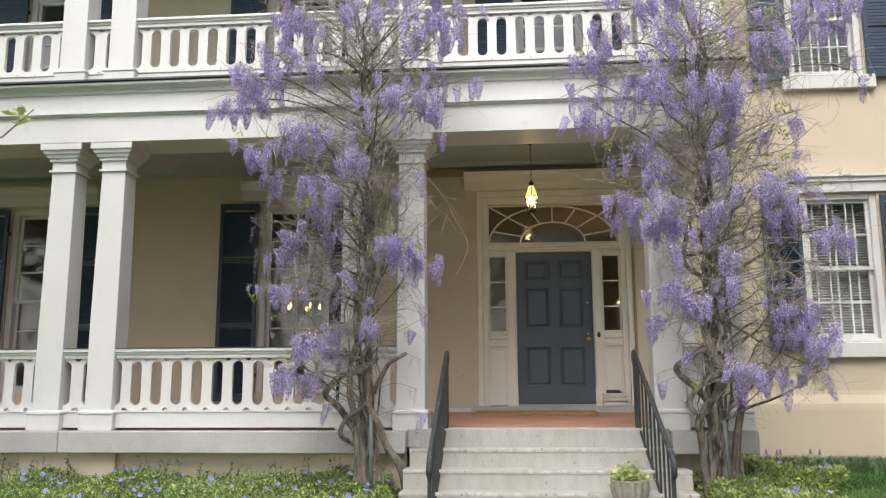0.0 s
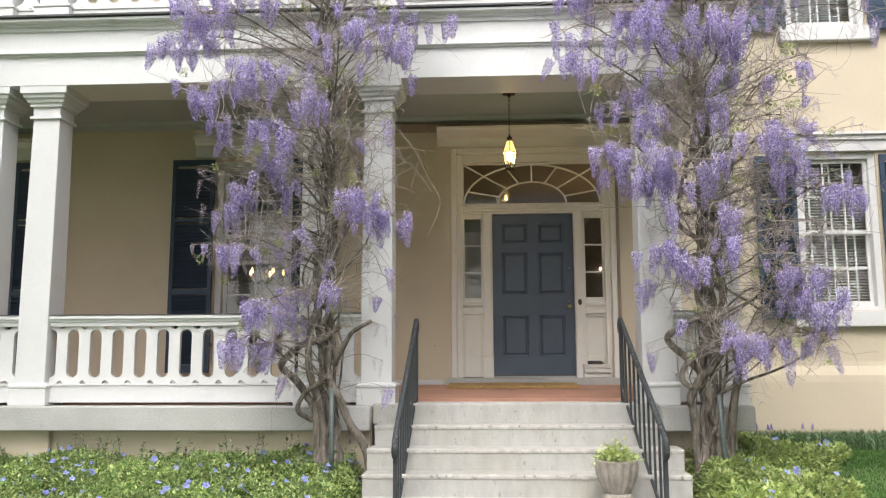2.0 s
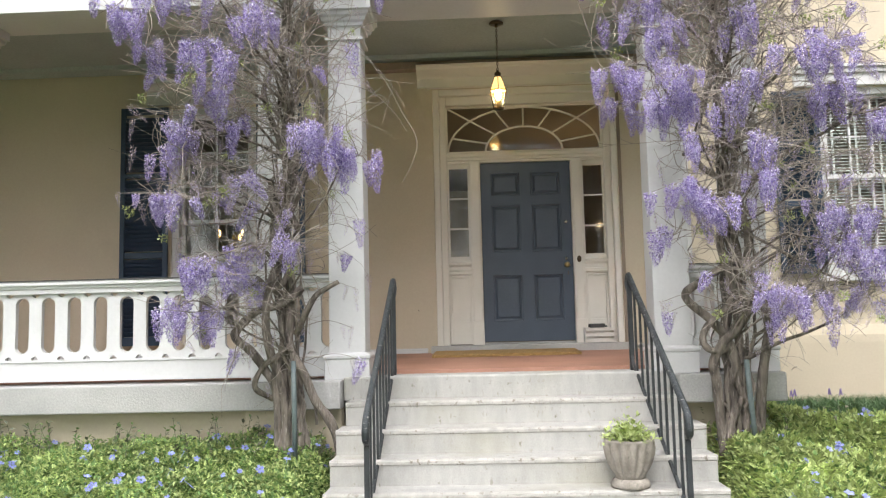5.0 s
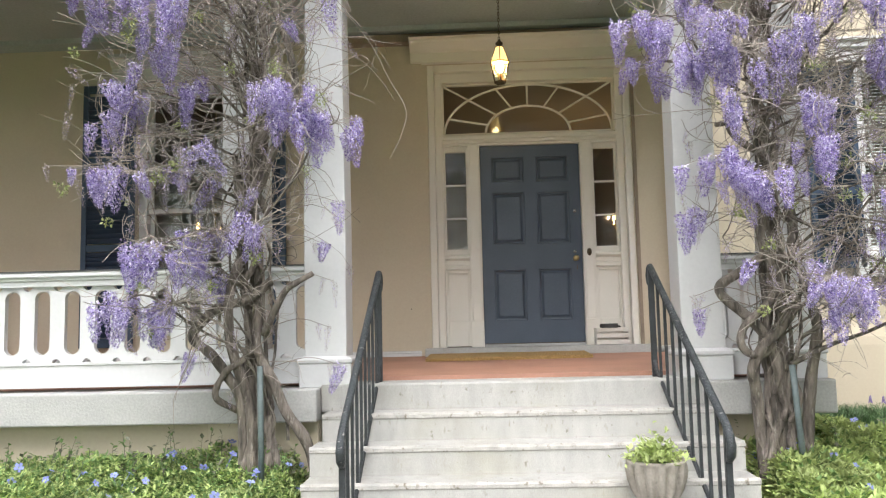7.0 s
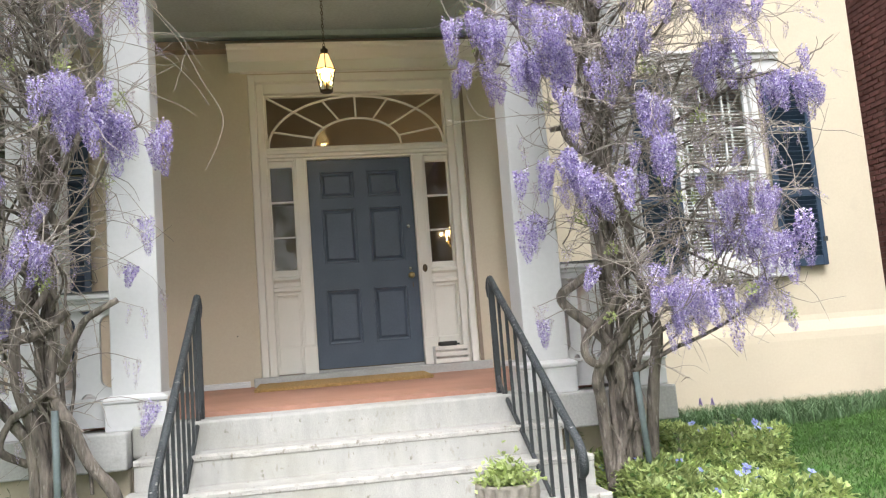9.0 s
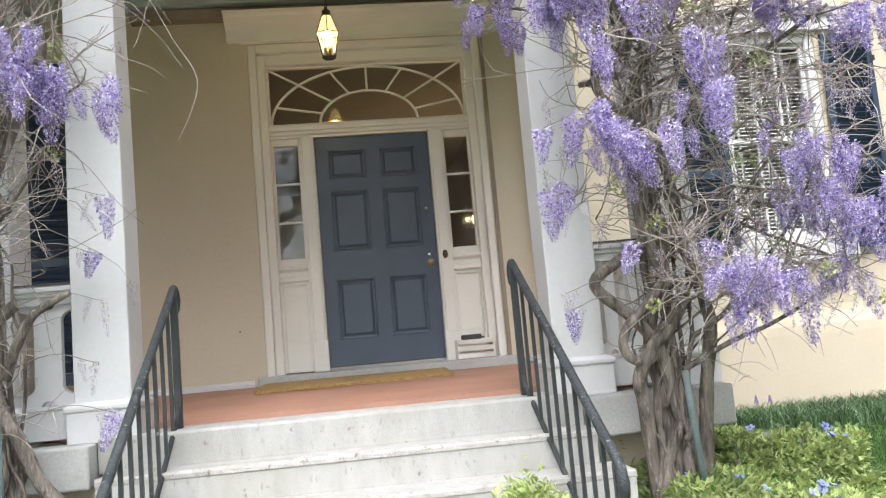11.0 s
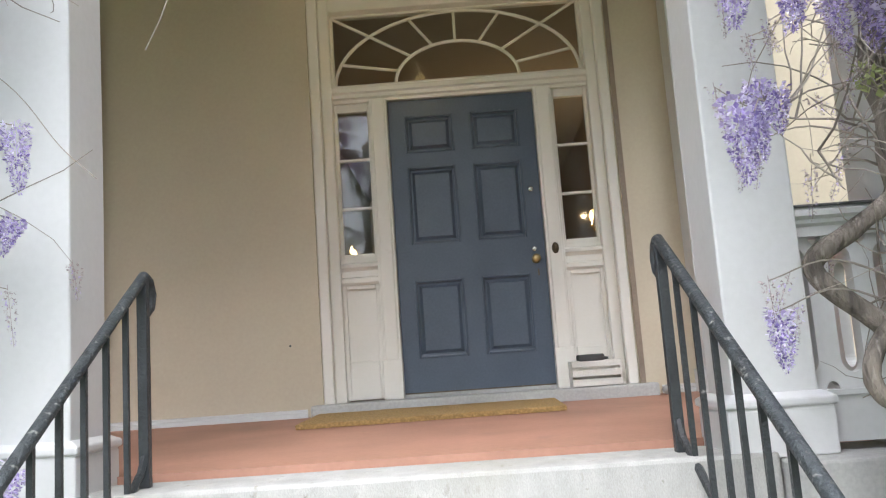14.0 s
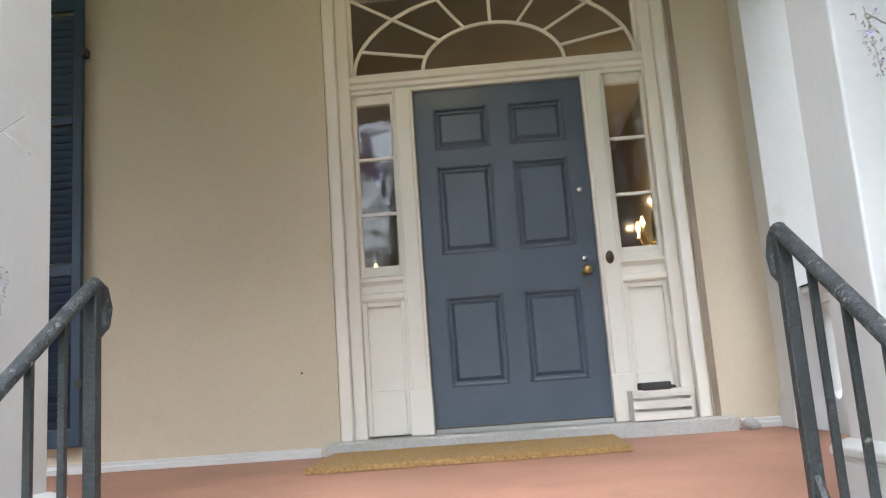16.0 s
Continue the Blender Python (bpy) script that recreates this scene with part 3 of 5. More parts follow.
def sash_window(name, c, h, z0, z1, cols, rows, label, blind=False, hood=False, sill=True, single=True, sz=None):
    """A double-hung sash window in its opening, with frame, muntins, panes, sill and hood."""
    ob = thing(name, label, "window", kind="structure")
    y = WALL
    part("window_frame", boxes((c - h, c - h + 0.085, y + 0.02, y + 0.2, z0, z1), (c + h - 0.085, c + h, y + 0.02, y + 0.2, z0, z1), (c - h + 0.085, c + h - 0.085, y + 0.022, y + 0.198, z1 - 0.08, z1), (c - h + 0.085, c + h - 0.085, y + 0.022, y + 0.198, z0, z0 + 0.045)), WHITE, ob, bevel=0.006)
    a, b, lo, hi = c - h + 0.085, c + h - 0.085, z0 + 0.045, z1 - 0.08
    mid = (lo + hi) / 2
    for k, (s0, s1, yy) in enumerate(((mid - 0.02, hi, y + 0.07), (lo, mid + 0.02, y + 0.115))):
        sash = part("sash", boxes((a, a + 0.045, yy, yy + 0.04, s0, s1), (b - 0.045, b, yy, yy + 0.04, s0, s1), (a + 0.045, b - 0.045, yy + 0.001, yy + 0.039, s1 - 0.045, s1), (a + 0.045, b - 0.045, yy + 0.001, yy + 0.039, s0, s0 + (0.045 if k == 0 else 0.07))), WHITE, ob, bevel=0.004)
        pa, pb, p0, p1 = a + 0.045, b - 0.045, s0 + (0.045 if k == 0 else 0.07), s1 - 0.045
        bm = bmesh.new()
        for i in range(1, cols):
            x = pa + (pb - pa) * i / cols
            box(bm, x - 0.009, x + 0.009, yy + 0.004, yy + 0.036, p0, p1)
        for j in range(1, rows):
            z = p0 + (p1 - p0) * j / rows
            box(bm, pa, pb, yy + 0.006, yy + 0.034, z - 0.009, z + 0.009)
        part("muntins", bm, WHITE, sash)
        for i in range(cols):
            for j in range(rows):
                x0, x1 = pa + (pb - pa) * i / cols, pa + (pb - pa) * (i + 1) / cols
                q0, q1 = p0 + (p1 - p0) * j / rows, p0 + (p1 - p0) * (j + 1) / rows
                g = part("pane", boxes((x0, x1, yy + 0.018, yy + 0.022, q0, q1)), GLASS, sash)
                g.visible_shadow = False
    if sill:
        part("window_sill", boxes((c - h - 0.11, c + h + 0.11, y - 0.09, y + 0.05, z0 - 0.20, z0 - 0.012)), WHITE, ob, "thick white painted sill", bevel=0.008)
    if blind:
        bm = bmesh.new()
        z = z0 + 0.08
        while z < z1 - 0.1:
            run_x(bm, [(y + 0.20, z), (y + 0.2025, z + 0.003), (y + 0.2275, z + 0.017), (y + 0.225, z + 0.014)], a + 0.01, b - 0.01)
            z += 0.036
        part("blind_slats", bm, BLIND, ob, "half-open white venetian blind", kind="stuff")
        part("blind_tapes", boxes(*[(x - 0.012, x + 0.012, y + 0.196, y + 0.198, z0 + 0.05, z1 - 0.08) for x in (a + 0.15, c, b - 0.15)]), BLIND, ob)
    return ob


def hood(c, w, z0, z1, depth, mat, label):
    bm = bmesh.new()
    y = WALL - 0.001
    h = z1 - z0
    run_x(bm, [(y, z0), (y - 0.05, z0), (y - 0.05, z0 + h * 0.55), (y - 0.08, z0 + h * 0.6), (y - depth * 0.7, z0 + h * 0.78), (y - depth * 0.75, z0 + h * 0.84), (y - depth, z0 + h * 0.86), (y - depth, z1), (y, z1)], c - w, c + w)
    return structure("trim_window_hood", bm, mat, label, "window hood")


for i, (c, h, a, b) in enumerate(LOW_PORCH):
    sash_window("window_%d" % (i + 1), c, h, a, b, 2, 3, "tall dark porch window with white sashes", sill=False)
    hood(c, 0.78, 4.17, 4.44, 0.16, WHITE, "white flat hood over a porch window")
    p = part("trim_window_apron", boxes((c - h + 0.02, c + h - 0.02, WALL + 0.03, WALL + 0.1, 1.29, a)), WHITE)
    tagged(p, "white panel below a porch window", "trim", kind="structure")
    shutter(c - h - 0.56, c - h - 0.01, 1.41, 4.13, WALL - 0.05, True, "open navy blue louvred shutter on the porch wall")
    shutter(c + h + 0.01, c + h + 0.56, 1.41, 4.13, WALL - 0.05, True, "open navy blue louvred shutter on the porch wall")
for i, (c, h, a, b) in enumerate(HIGH_PORCH):
    sash_window("window_%d" % (i + 3), c, h, a, b, 2, 3, "upstairs porch window with white sashes", sill=True)
    shutter(c - h - 0.54, c - h - 0.01, a - 0.05, b, WALL - 0.05, False, "open navy blue louvred shutter upstairs")
    shutter(c + h + 0.01, c + h + 0.54, a - 0.05, b, WALL - 0.05, False, "open navy blue louvred shutter upstairs")
c, h, a, b = LOW_WING
sash_window("window_6", c, h, a, b, 3, 2, "white sash window with half-open venetian blinds", blind=True)
hood(c, 0.74, 4.12, 4.35, 0.11, WHITE, "white moulded hood over the wing window")
shutter(c - h - 0.51, c - h - 0.015, a - 0.11, b - 0.05, WALL - 0.05, True, "open navy blue louvred shutter on the wing")
shutter(c + h + 0.015, c + h + 0.51, a - 0.11, b - 0.05, WALL - 0.05, True, "open navy blue louvred shutter on the wing")
c, h, a, b = HIGH_WING
sash_window("window_7", c, h, a, b, 3, 2, "upstairs white sash window with blinds", blind=True)
shutter(c - h - 0.51, c - h - 0.015, a - 0.06, b - 0.05, WALL - 0.05, False, "open navy blue louvred shutter upstairs on the wing")
shutter(c + h + 0.015, c + h + 0.51, a - 0.06, b - 0.05, WALL - 0.05, False, "open navy blue louvred shutter upstairs on the wing")


# ---- entrance ----
def panel_relief(bm, x0, x1, z0, z1, y, rise=0.012):
    """A raised field inside a sunk margin."""
    m = 0.035
    o = [bm.verts.new((x, y, z)) for x, z in ((x0, z0), (x1, z0), (x1, z1), (x0, z1))]
    s = [bm.verts.new((x, y + 0.004, z)) for x, z in ((x0 + 0.012, z0 + 0.012), (x1 - 0.012, z0 + 0.012), (x1 - 0.012, z1 - 0.012), (x0 + 0.012, z1 - 0.012))]
    i = [bm.verts.new((x, y - rise, z)) for x, z in ((x0 + m, z0 + m), (x1 - m, z0 + m), (x1 - m, z1 - m), (x0 + m, z1 - m))]
    for k in range(4):
        bm.faces.new((o[k], o[(k + 1) % 4], s[(k + 1) % 4], s[k]))
        bm.faces.new((s[k], s[(k + 1) % 4], i[(k + 1) % 4], i[k]))
    bm.faces.new(i)
    return bm


entrance = thing("door_surround", "cream painted entrance surround with fanlight and sidelights", "door surround", kind="structure")
part("architrave", boxes((-1.035, -0.965, -0.135, 0.10, 1.30, 4.25), (0.965, 1.035, -0.135, 0.10, 1.30, 4.25), (-0.965, 0.965, -0.135, 0.10, 4.175, 4.25)), CREAM, entrance, bevel=0.008)
part("inner_architrave", boxes((-0.965, -0.892, -0.075, 0.10, 1.30, 4.175), (0.892, 0.965, -0.075, 0.10, 1.30, 4.175), (-0.892, 0.892, -0.075, 0.10, 4.075, 4.175)), CREAM, entrance, bevel=0.008)
bm = bmesh.new()
run_x(bm, [(0.09, 3.41), (-0.03, 3.41), (-0.03, 3.43), (-0.05, 3.44), (-0.05, 3.465), (-0.07, 3.475), (-0.07, 3.51), (-0.03, 3.53), (0.09, 3.53)], -0.892, 0.892)
part("transom_bar", bm, CREAM, entrance)
for x in (-0.575, 0.575):
    part("mullion", boxes((x - 0.062, x + 0.062, -0.06, 0.10, 1.36, 3.415), (x - 0.045, x + 0.045, -0.075, -0.06, 1.36, 3.415)), CREAM, entrance, bevel=0.006)
    part("mullion_block", boxes((x - 0.066, x + 0.066, -0.085, 0.10, 1.335, 1.60)), CREAM, entrance, bevel=0.006)
for s in (-1, 1):
    a, b = sorted((s * 0.637, s * 0.892))
    sl = part("sidelight", boxes((a, a + 0.022, 0.0, 0.05, 2.30, 3.415), (b - 0.022, b, 0.0, 0.05, 2.30, 3.415), (a + 0.022, b - 0.022, 0.001, 0.049, 3.35, 3.415), (a + 0.022, b - 0.022, 0.001, 0.049, 2.30, 2.335)), CREAM, entrance, bevel=0.004)
    part("glazing_bars", boxes((a + 0.022, b - 0.022, 0.012, 0.045, 2.995, 3.013), (a + 0.022, b - 0.022, 0.012, 0.045, 2.648, 2.666)), CREAM, sl)
    for z0, z1 in ((2.335, 2.648), (2.666, 2.995), (3.013, 3.35)):
        g = part("pane", boxes((a + 0.022, b - 0.022, 0.026, 0.031, z0, z1)), GLASS, sl)
        g.visible_shadow = False
    bm = bmesh.new()
    run_x(bm, [(0.08, 2.12), (-0.03, 2.12), (-0.045, 2.135), (-0.045, 2.165), (-0.02, 2.175), (-0.02, 2.215), (-0.03, 2.225), (-0.05, 2.24), (-0.05, 2.262), (-0.01, 2.275), (-0.01, 2.30), (0.08, 2.30)], a, b)
    part("ledge", bm, CREAM, entrance)
    bm = boxes((a, b, 0.0, 0.08, 1.345, 2.12), (a, a + 0.028, -0.022, 0.0, 1.345, 2.12), (b - 0.028, b, -0.022, 0.0, 1.345, 2.12), (a + 0.028, b - 0.028, -0.022, 0.0, 2.09, 2.12), (a + 0.028, b - 0.028, -0.022, 0.0, 1.345, 1.60))
    part("apron_panel", bm, CREAM, entrance, bevel=0.005)

# fanlight
fan = part("fanlight", boxes((-0.892, -0.875, 0.0, 0.05, 3.535, 4.075), (0.875, 0.892, 0.0, 0.05, 3.535, 4.075), (-0.875, 0.875, 0.001, 0.049, 4.06, 4.075), (-0.875, 0.875, 0.001, 0.049, 3.535, 3.55)), CREAM, entrance)
bm = bmesh.new()
Z0 = 3.545
for rx, rz in ((0.872, 0.512), (0.44, 0.285)):
    tube(bm, [(rx * math.cos(radians(a)), 0.022, Z0 + rz * math.sin(radians(a))) for a in range(0, 181, 6)], [0.0125] * 31, 6)
for a in (19, 68, 90, 112, 161):
    c, s = math.cos(radians(a)), math.sin(radians(a))
    tube(bm, [(0.44 * c, 0.022, Z0 + 0.285 * s), (0.872 * c, 0.022, Z0 + 0.512 * s)], [0.011, 0.011], 6)
for s in (-1, 1):
    tube(bm, [(s * 0.44 * math.cos(radians(43)), 0.022, Z0 + 0.285 * math.sin(radians(43))), (s * 0.872, 0.022, 4.06)], [0.011, 0.011], 6)
part("fan_tracery", bm, CREAM, fan)
g = part("pane", boxes((-0.875, 0.875, 0.024, 0.029, 3.55, 4.06)), GLASS, fan)
g.visible_shadow = False

bm = bmesh.new()
y = WALL - 0.001
run_x(bm, [(y, 4.265), (y - 0.05, 4.265), (y - 0.055, 4.36), (y - 0.10, 4.375), (y - 0.19, 4.43), (y - 0.20, 4.455), (y - 0.25, 4.46), (y - 0.25, 4.468), (y, 4.468)], -1.20, 1.22)
run_x(bm, [(y, 4.252), (y - 0.07, 4.252), (y - 0.07, 4.266), (y, 4.266)], -1.09, 1.13)
structure("trim_door_head", bm, CREAM, "cream projecting head cornice over the entrance", "door head")
# Narrow dark brown strip, along the right side of the casing only.
structure("trim_side_strip", boxes((1.037, 1.07, WALL - 0.012, WALL - 0.001, 1.33, 4.25)), BROWN, "narrow dark brown strip right of the entrance", "trim")
bm = boxes((-1.10, 1.13, -0.27, 0.25, 1.12, 1.335))
structure("door_sill", bm, SLAB, "pale worn stone sill below the door", "door sill", 0.012)

structure("trim_threshold", boxes((-0.508, 0.508, -0.035, 0.10, 1.335, 1.3595)), SLAB, "narrow grey threshold under the front door", "threshold", 0.004)

door = thing("front_door", "closed slate blue six-panel front door", "door")
rows = ((1.36 + 0.235, 2.117), (2.375, 2.914), (3.022, 3.285))
cols = ((-0.398, -0.062), (0.062, 0.398))
xs, zs = [-0.51, -0.398, -0.062, 0.062, 0.398, 0.51], [1.36, 1.595, 2.117, 2.375, 2.914, 3.022, 3.285, 3.404]
bm = bmesh.new()
for i in range(5):
    for j in range(7):
        if not (i in (1, 3) and j in (1, 3, 5)):
            box(bm, xs[i], xs[i + 1], 0.0, 0.05, zs[j], zs[j + 1])
bmesh.ops.remove_doubles(bm, verts=bm.verts, dist=0.0005)
part("body", bm, DOORBLUE, door)
for a, b in cols:
    for z0, z1 in rows:
        part("panel", panel_relief(boxes((a, b, 0.019, 0.045, z0, z1)), a + 0.014, b - 0.014, z0 + 0.014, z1 - 0.014, 0.017, 0.012), DOORBLUE, door)
        bm = bmesh.new()
        for q in ((a - 0.006, a + 0.014, z0 - 0.006, z1 + 0.006), (b - 0.014, b + 0.006, z0 - 0.006, z1 + 0.006), (a + 0.014, b - 0.014, z0 - 0.006, z0 + 0.014), (a + 0.014, b - 0.014, z1 - 0.014, z1 + 0.006)):
            box(bm, q[0], q[1], -0.004, 0.021, q[2], q[3])
        part("panel_moulding", bm, DOORBLUE, door, bevel=0.008)
knob = bmesh.new()
lathe(knob, [(0.030, 0), (0.030, 0.006), (0.011, 0.01), (0.011, 0.03), (0.024, 0.036), (0.030, 0.05), (0.026, 0.064), (0.010, 0.07)], 20)
bmesh.ops.rotate(knob, verts=knob.verts, cent=(0, 0, 0), matrix=Matrix.Rotation(radians(90), 3, "X"))
bmesh.ops.translate(knob, verts=knob.verts, vec=(0.442, 0.0, 2.214))
part("knob", knob, BRASS, door, "polished brass door knob", smooth=True)
for x, z, r in ((0.437, 2.285, 0.018), (0.446, 2.703, 0.02)):
    b2 = bmesh.new()
    lathe(b2, [(r, 0), (r, 0.008), (r * 0.7, 0.014), (r * 0.3, 0.015)], 16)
    bmesh.ops.rotate(b2, verts=b2.verts, cent=(0, 0, 0), matrix=Matrix.Rotation(radians(90), 3, "X"))
    bmesh.ops.translate(b2, verts=b2.verts, vec=(x, 0.0, z))
    part("lock_cylinder", b2, STEEL, door, "round steel lock", smooth=True)
part("keyhole", boxes((0.448, 0.458, -0.003, 0.0, 2.10, 2.145)), BRONZE, door, "dark old keyhole")
part("weather_strip", boxes((-0.505, 0.505, -0.006, 0.0, 1.360, 1.368)), BRONZE, door)

bell = thing("door_bell", "oval bronze door bell on the door frame", "door bell")
b2 = bmesh.new()
lathe(b2, [(0.024, 0), (0.024, 0.006), (0.017, 0.012), (0.009, 0.013), (0.009, 0.018), (0.004, 0.02)], 20)
bmesh.ops.scale(b2, verts=b2.verts, vec=(1, 1.6, 1))
bmesh.ops.rotate(b2, verts=b2.verts, cent=(0, 0, 0), matrix=Matrix.Rotation(radians(90), 3, "X"))
bmesh.ops.translate(b2, verts=b2.verts, vec=(0.572, -0.0755, 2.27))
part("plate", b2, BRONZE, bell, smooth=True)

# hall sconce seen through the sidelight
sconce = thing("wall_sconce", "lit brass two-candle sconce in the hall", "wall lamp")
bm = bmesh.new()
lathe(bm, [(0.05, 0), (0.045, 0.012), (0.015, 0.02), (0.015, 0.05)], 16)
bmesh.ops.rotate(bm, verts=bm.verts, cent=(0, 0, 0), matrix=Matrix.Rotation(radians(-90), 3, "Y"))
bmesh.ops.translate(bm, verts=bm.verts, vec=(1.60, 3.2, 2.95))
part("back_plate", bm, BRASS, sconce, smooth=True)
for s in (-1, 1):
    bm = bmesh.new()
    tube(bm, [(1.56, 3.2, 2.95), (1.50, 3.2 + s * 0.06, 2.88), (1.42, 3.2 + s * 0.12, 2.88), (1.38, 3.2 + s * 0.13, 2.96)], [0.009] * 4, 6)
    lathe(bm, [(0.03, 0), (0.035, 0.01), (0.012, 0.015)], 12, at=(1.38, 3.2 + s * 0.13, 2.955))
    part("arm", bm, BRASS, sconce, smooth=True)
    bm = bmesh.new()
    lathe(bm, [(0.012, 0), (0.024, 0.03), (0.02, 0.06), (0.004, 0.1)], 12, at=(1.38, 3.2 + s * 0.13, 3.03))
    part("bulb", bm, CANDLE, sconce, smooth=True)
    bm = bmesh.new()
    lathe(bm, [(0.011, 0), (0.011, 0.06)], 10, at=(1.38, 3.2 + s * 0.13, 2.97))
    part("candle", bm, BLIND, sconce, smooth=True)
lamp = bpy.data.lights.new("hall_light", "POINT")
lamp.energy, lamp.color, lamp.shadow_soft_size = 6, (1.0, 0.66, 0.32), 0.01
new("hall_light", lamp).location = (1.28, 3.2, 3.05)

copy_thing(sconce, Matrix.Translation((0, 7.6, -0.05)) @ Matrix.Rotation(math.pi, 4, "Z"))

# dining room chandelier seen through the porch window
chandelier = thing("chandelier", "lit brass candle chandelier in the dark room", "chandelier")
bm = bmesh.new()
tube(bm, [(-4.1, 2.5, 4.549), (-4.1, 2.5, 2.95)], [0.008, 0.008], 6)
lathe(bm, [(0.01, -0.12), (0.05, -0.06), (0.03, 0.0), (0.05, 0.05), (0.01, 0.12)], 14, at=(-4.1, 2.5, 2.9))
part("stem", bm, BRASS, chandelier, smooth=True)
for k in range(5):
    a = radians(72 * k + 20)
    ex, ey = -4.1 + 0.28 * math.cos(a), 2.5 + 0.28 * math.sin(a)
    bm = bmesh.new()
    tube(bm, [(-4.1, 2.5, 2.88), (-4.1 + 0.15 * math.cos(a), 2.5 + 0.15 * math.sin(a), 2.8), (ex, ey, 2.86), (ex, ey, 2.93)], [0.008] * 4, 6)
    part("arm", bm, BRASS, chandelier, smooth=True)
    bm = bmesh.new()
    lathe(bm, [(0.012, 0), (0.022, 0.03), (0.018, 0.055), (0.004, 0.09)], 10, at=(ex, ey, 2.93))
    part("bulb", bm, CANDLE, chandelier, smooth=True)

# ---- porch lantern ----
lantern = thing("hanging_lantern", "lit glass and brass lantern on a chain", "lantern", at=(-0.31, -1.2, 0))
bm = bmesh.new()
lathe(bm, [(0.075, 4.60), (0.07, 4.612), (0.06, 4.62)], 20)
lathe(bm, [(0.015, 4.565), (0.018, 4.60)], 12)
part("canopy", bm, BRONZE, lantern, "round dark ceiling canopy", smooth=True)
bm = bmesh.new()
z = 4.575
k = 0
while z > 4.115:
    ring = []
    for i in range(9):
        a = 2 * math.pi * i / 8
        u, w = 0.009 * math.cos(a), 0.019 * math.sin(a)
        ring.append((u, 0, z - 0.015 + w) if k % 2 else (0, u, z - 0.015 + w))
    tube(bm, ring, [0.0028] * 9, 5)
    z -= 0.029
    k += 1
part("chain", bm, BRONZE, lantern)
bm = bmesh.new()
lathe(bm, [(0.012, 4.115), (0.016, 4.095), (0.032, 4.088), (0.034, 4.07), (0.022, 4.062), (0.04, 4.05), (0.034, 4.042)], 16)
part("finial", bm, BRONZE, lantern, smooth=True)
tops, mids, lows = (0.038, 4.045), (0.092, 3.90), (0.055, 3.72)
ring = lambda r, z: [(r * math.cos(radians(60 * i + 30)), r * math.sin(radians(60 * i + 30)), z) for i in range(6)]
for i in range(6):
    part("cage_bar", tube(bmesh.new(), [ring(*tops)[i], ring(*mids)[i], ring(*lows)[i]], [0.0045] * 3, 5), BRONZE, lantern)
for r, z in (tops, mids, lows):
    q = ring(r, z)
    part("cage_ring", tube(bmesh.new(), q + [q[0]], [0.005] * 7, 5), BRONZE, lantern)
part("base_plate", lathe(bmesh.new(), [(0.05, 3.708), (0.055, 3.715), (0.05, 3.722)], 6), BRONZE, lantern)
for i in range(6):
    j = (i + 1) % 6
    for lo, hi, mat, word in ((mids, tops, LANTERNGLASS, "upper_pane"), (lows, mids, GLASS, "lower_pane")):
        bm = bmesh.new()
        q = [Vector(ring(*lo)[i]), Vector(ring(*lo)[j]), Vector(ring(*hi)[j]), Vector(ring(*hi)[i])]
        mid = sum(q, Vector()) / 4
        n = Vector((mid.x, mid.y, 0)).normalized() * 0.003
        va, vb = [bm.verts.new(p * 1.0) for p in q], [bm.verts.new(p - n) for p in q]
        bm.faces.new(va)
        bm.faces.new(vb[::-1])
        for s in range(4):
            bm.faces.new((va[s], va[(s + 1) % 4], vb[(s + 1) % 4], vb[s]))
        g = part("pane", bm, mat, lantern)
        g.visible_shadow = False
bm = bmesh.new()
lathe(bm, [(0.008, 3.80), (0.03, 3.83), (0.036, 3.86), (0.024, 3.90), (0.006, 3.94)], 14)
part("bulb", bm, FLAME, lantern, smooth=True)
bm = bmesh.new()
lathe(bm, [(0.02, 3.722), (0.02, 3.80)], 12)
part("socket", bm, BRASS, lantern, smooth=True)
lamp = bpy.data.lights.new("lantern_light", "POINT")
lamp.energy, lamp.color, lamp.shadow_soft_size = 0.5, (1.0, 0.70, 0.36), 0.05
new("lantern_light", lamp).location = (-0.31, -1.2, 3.97)

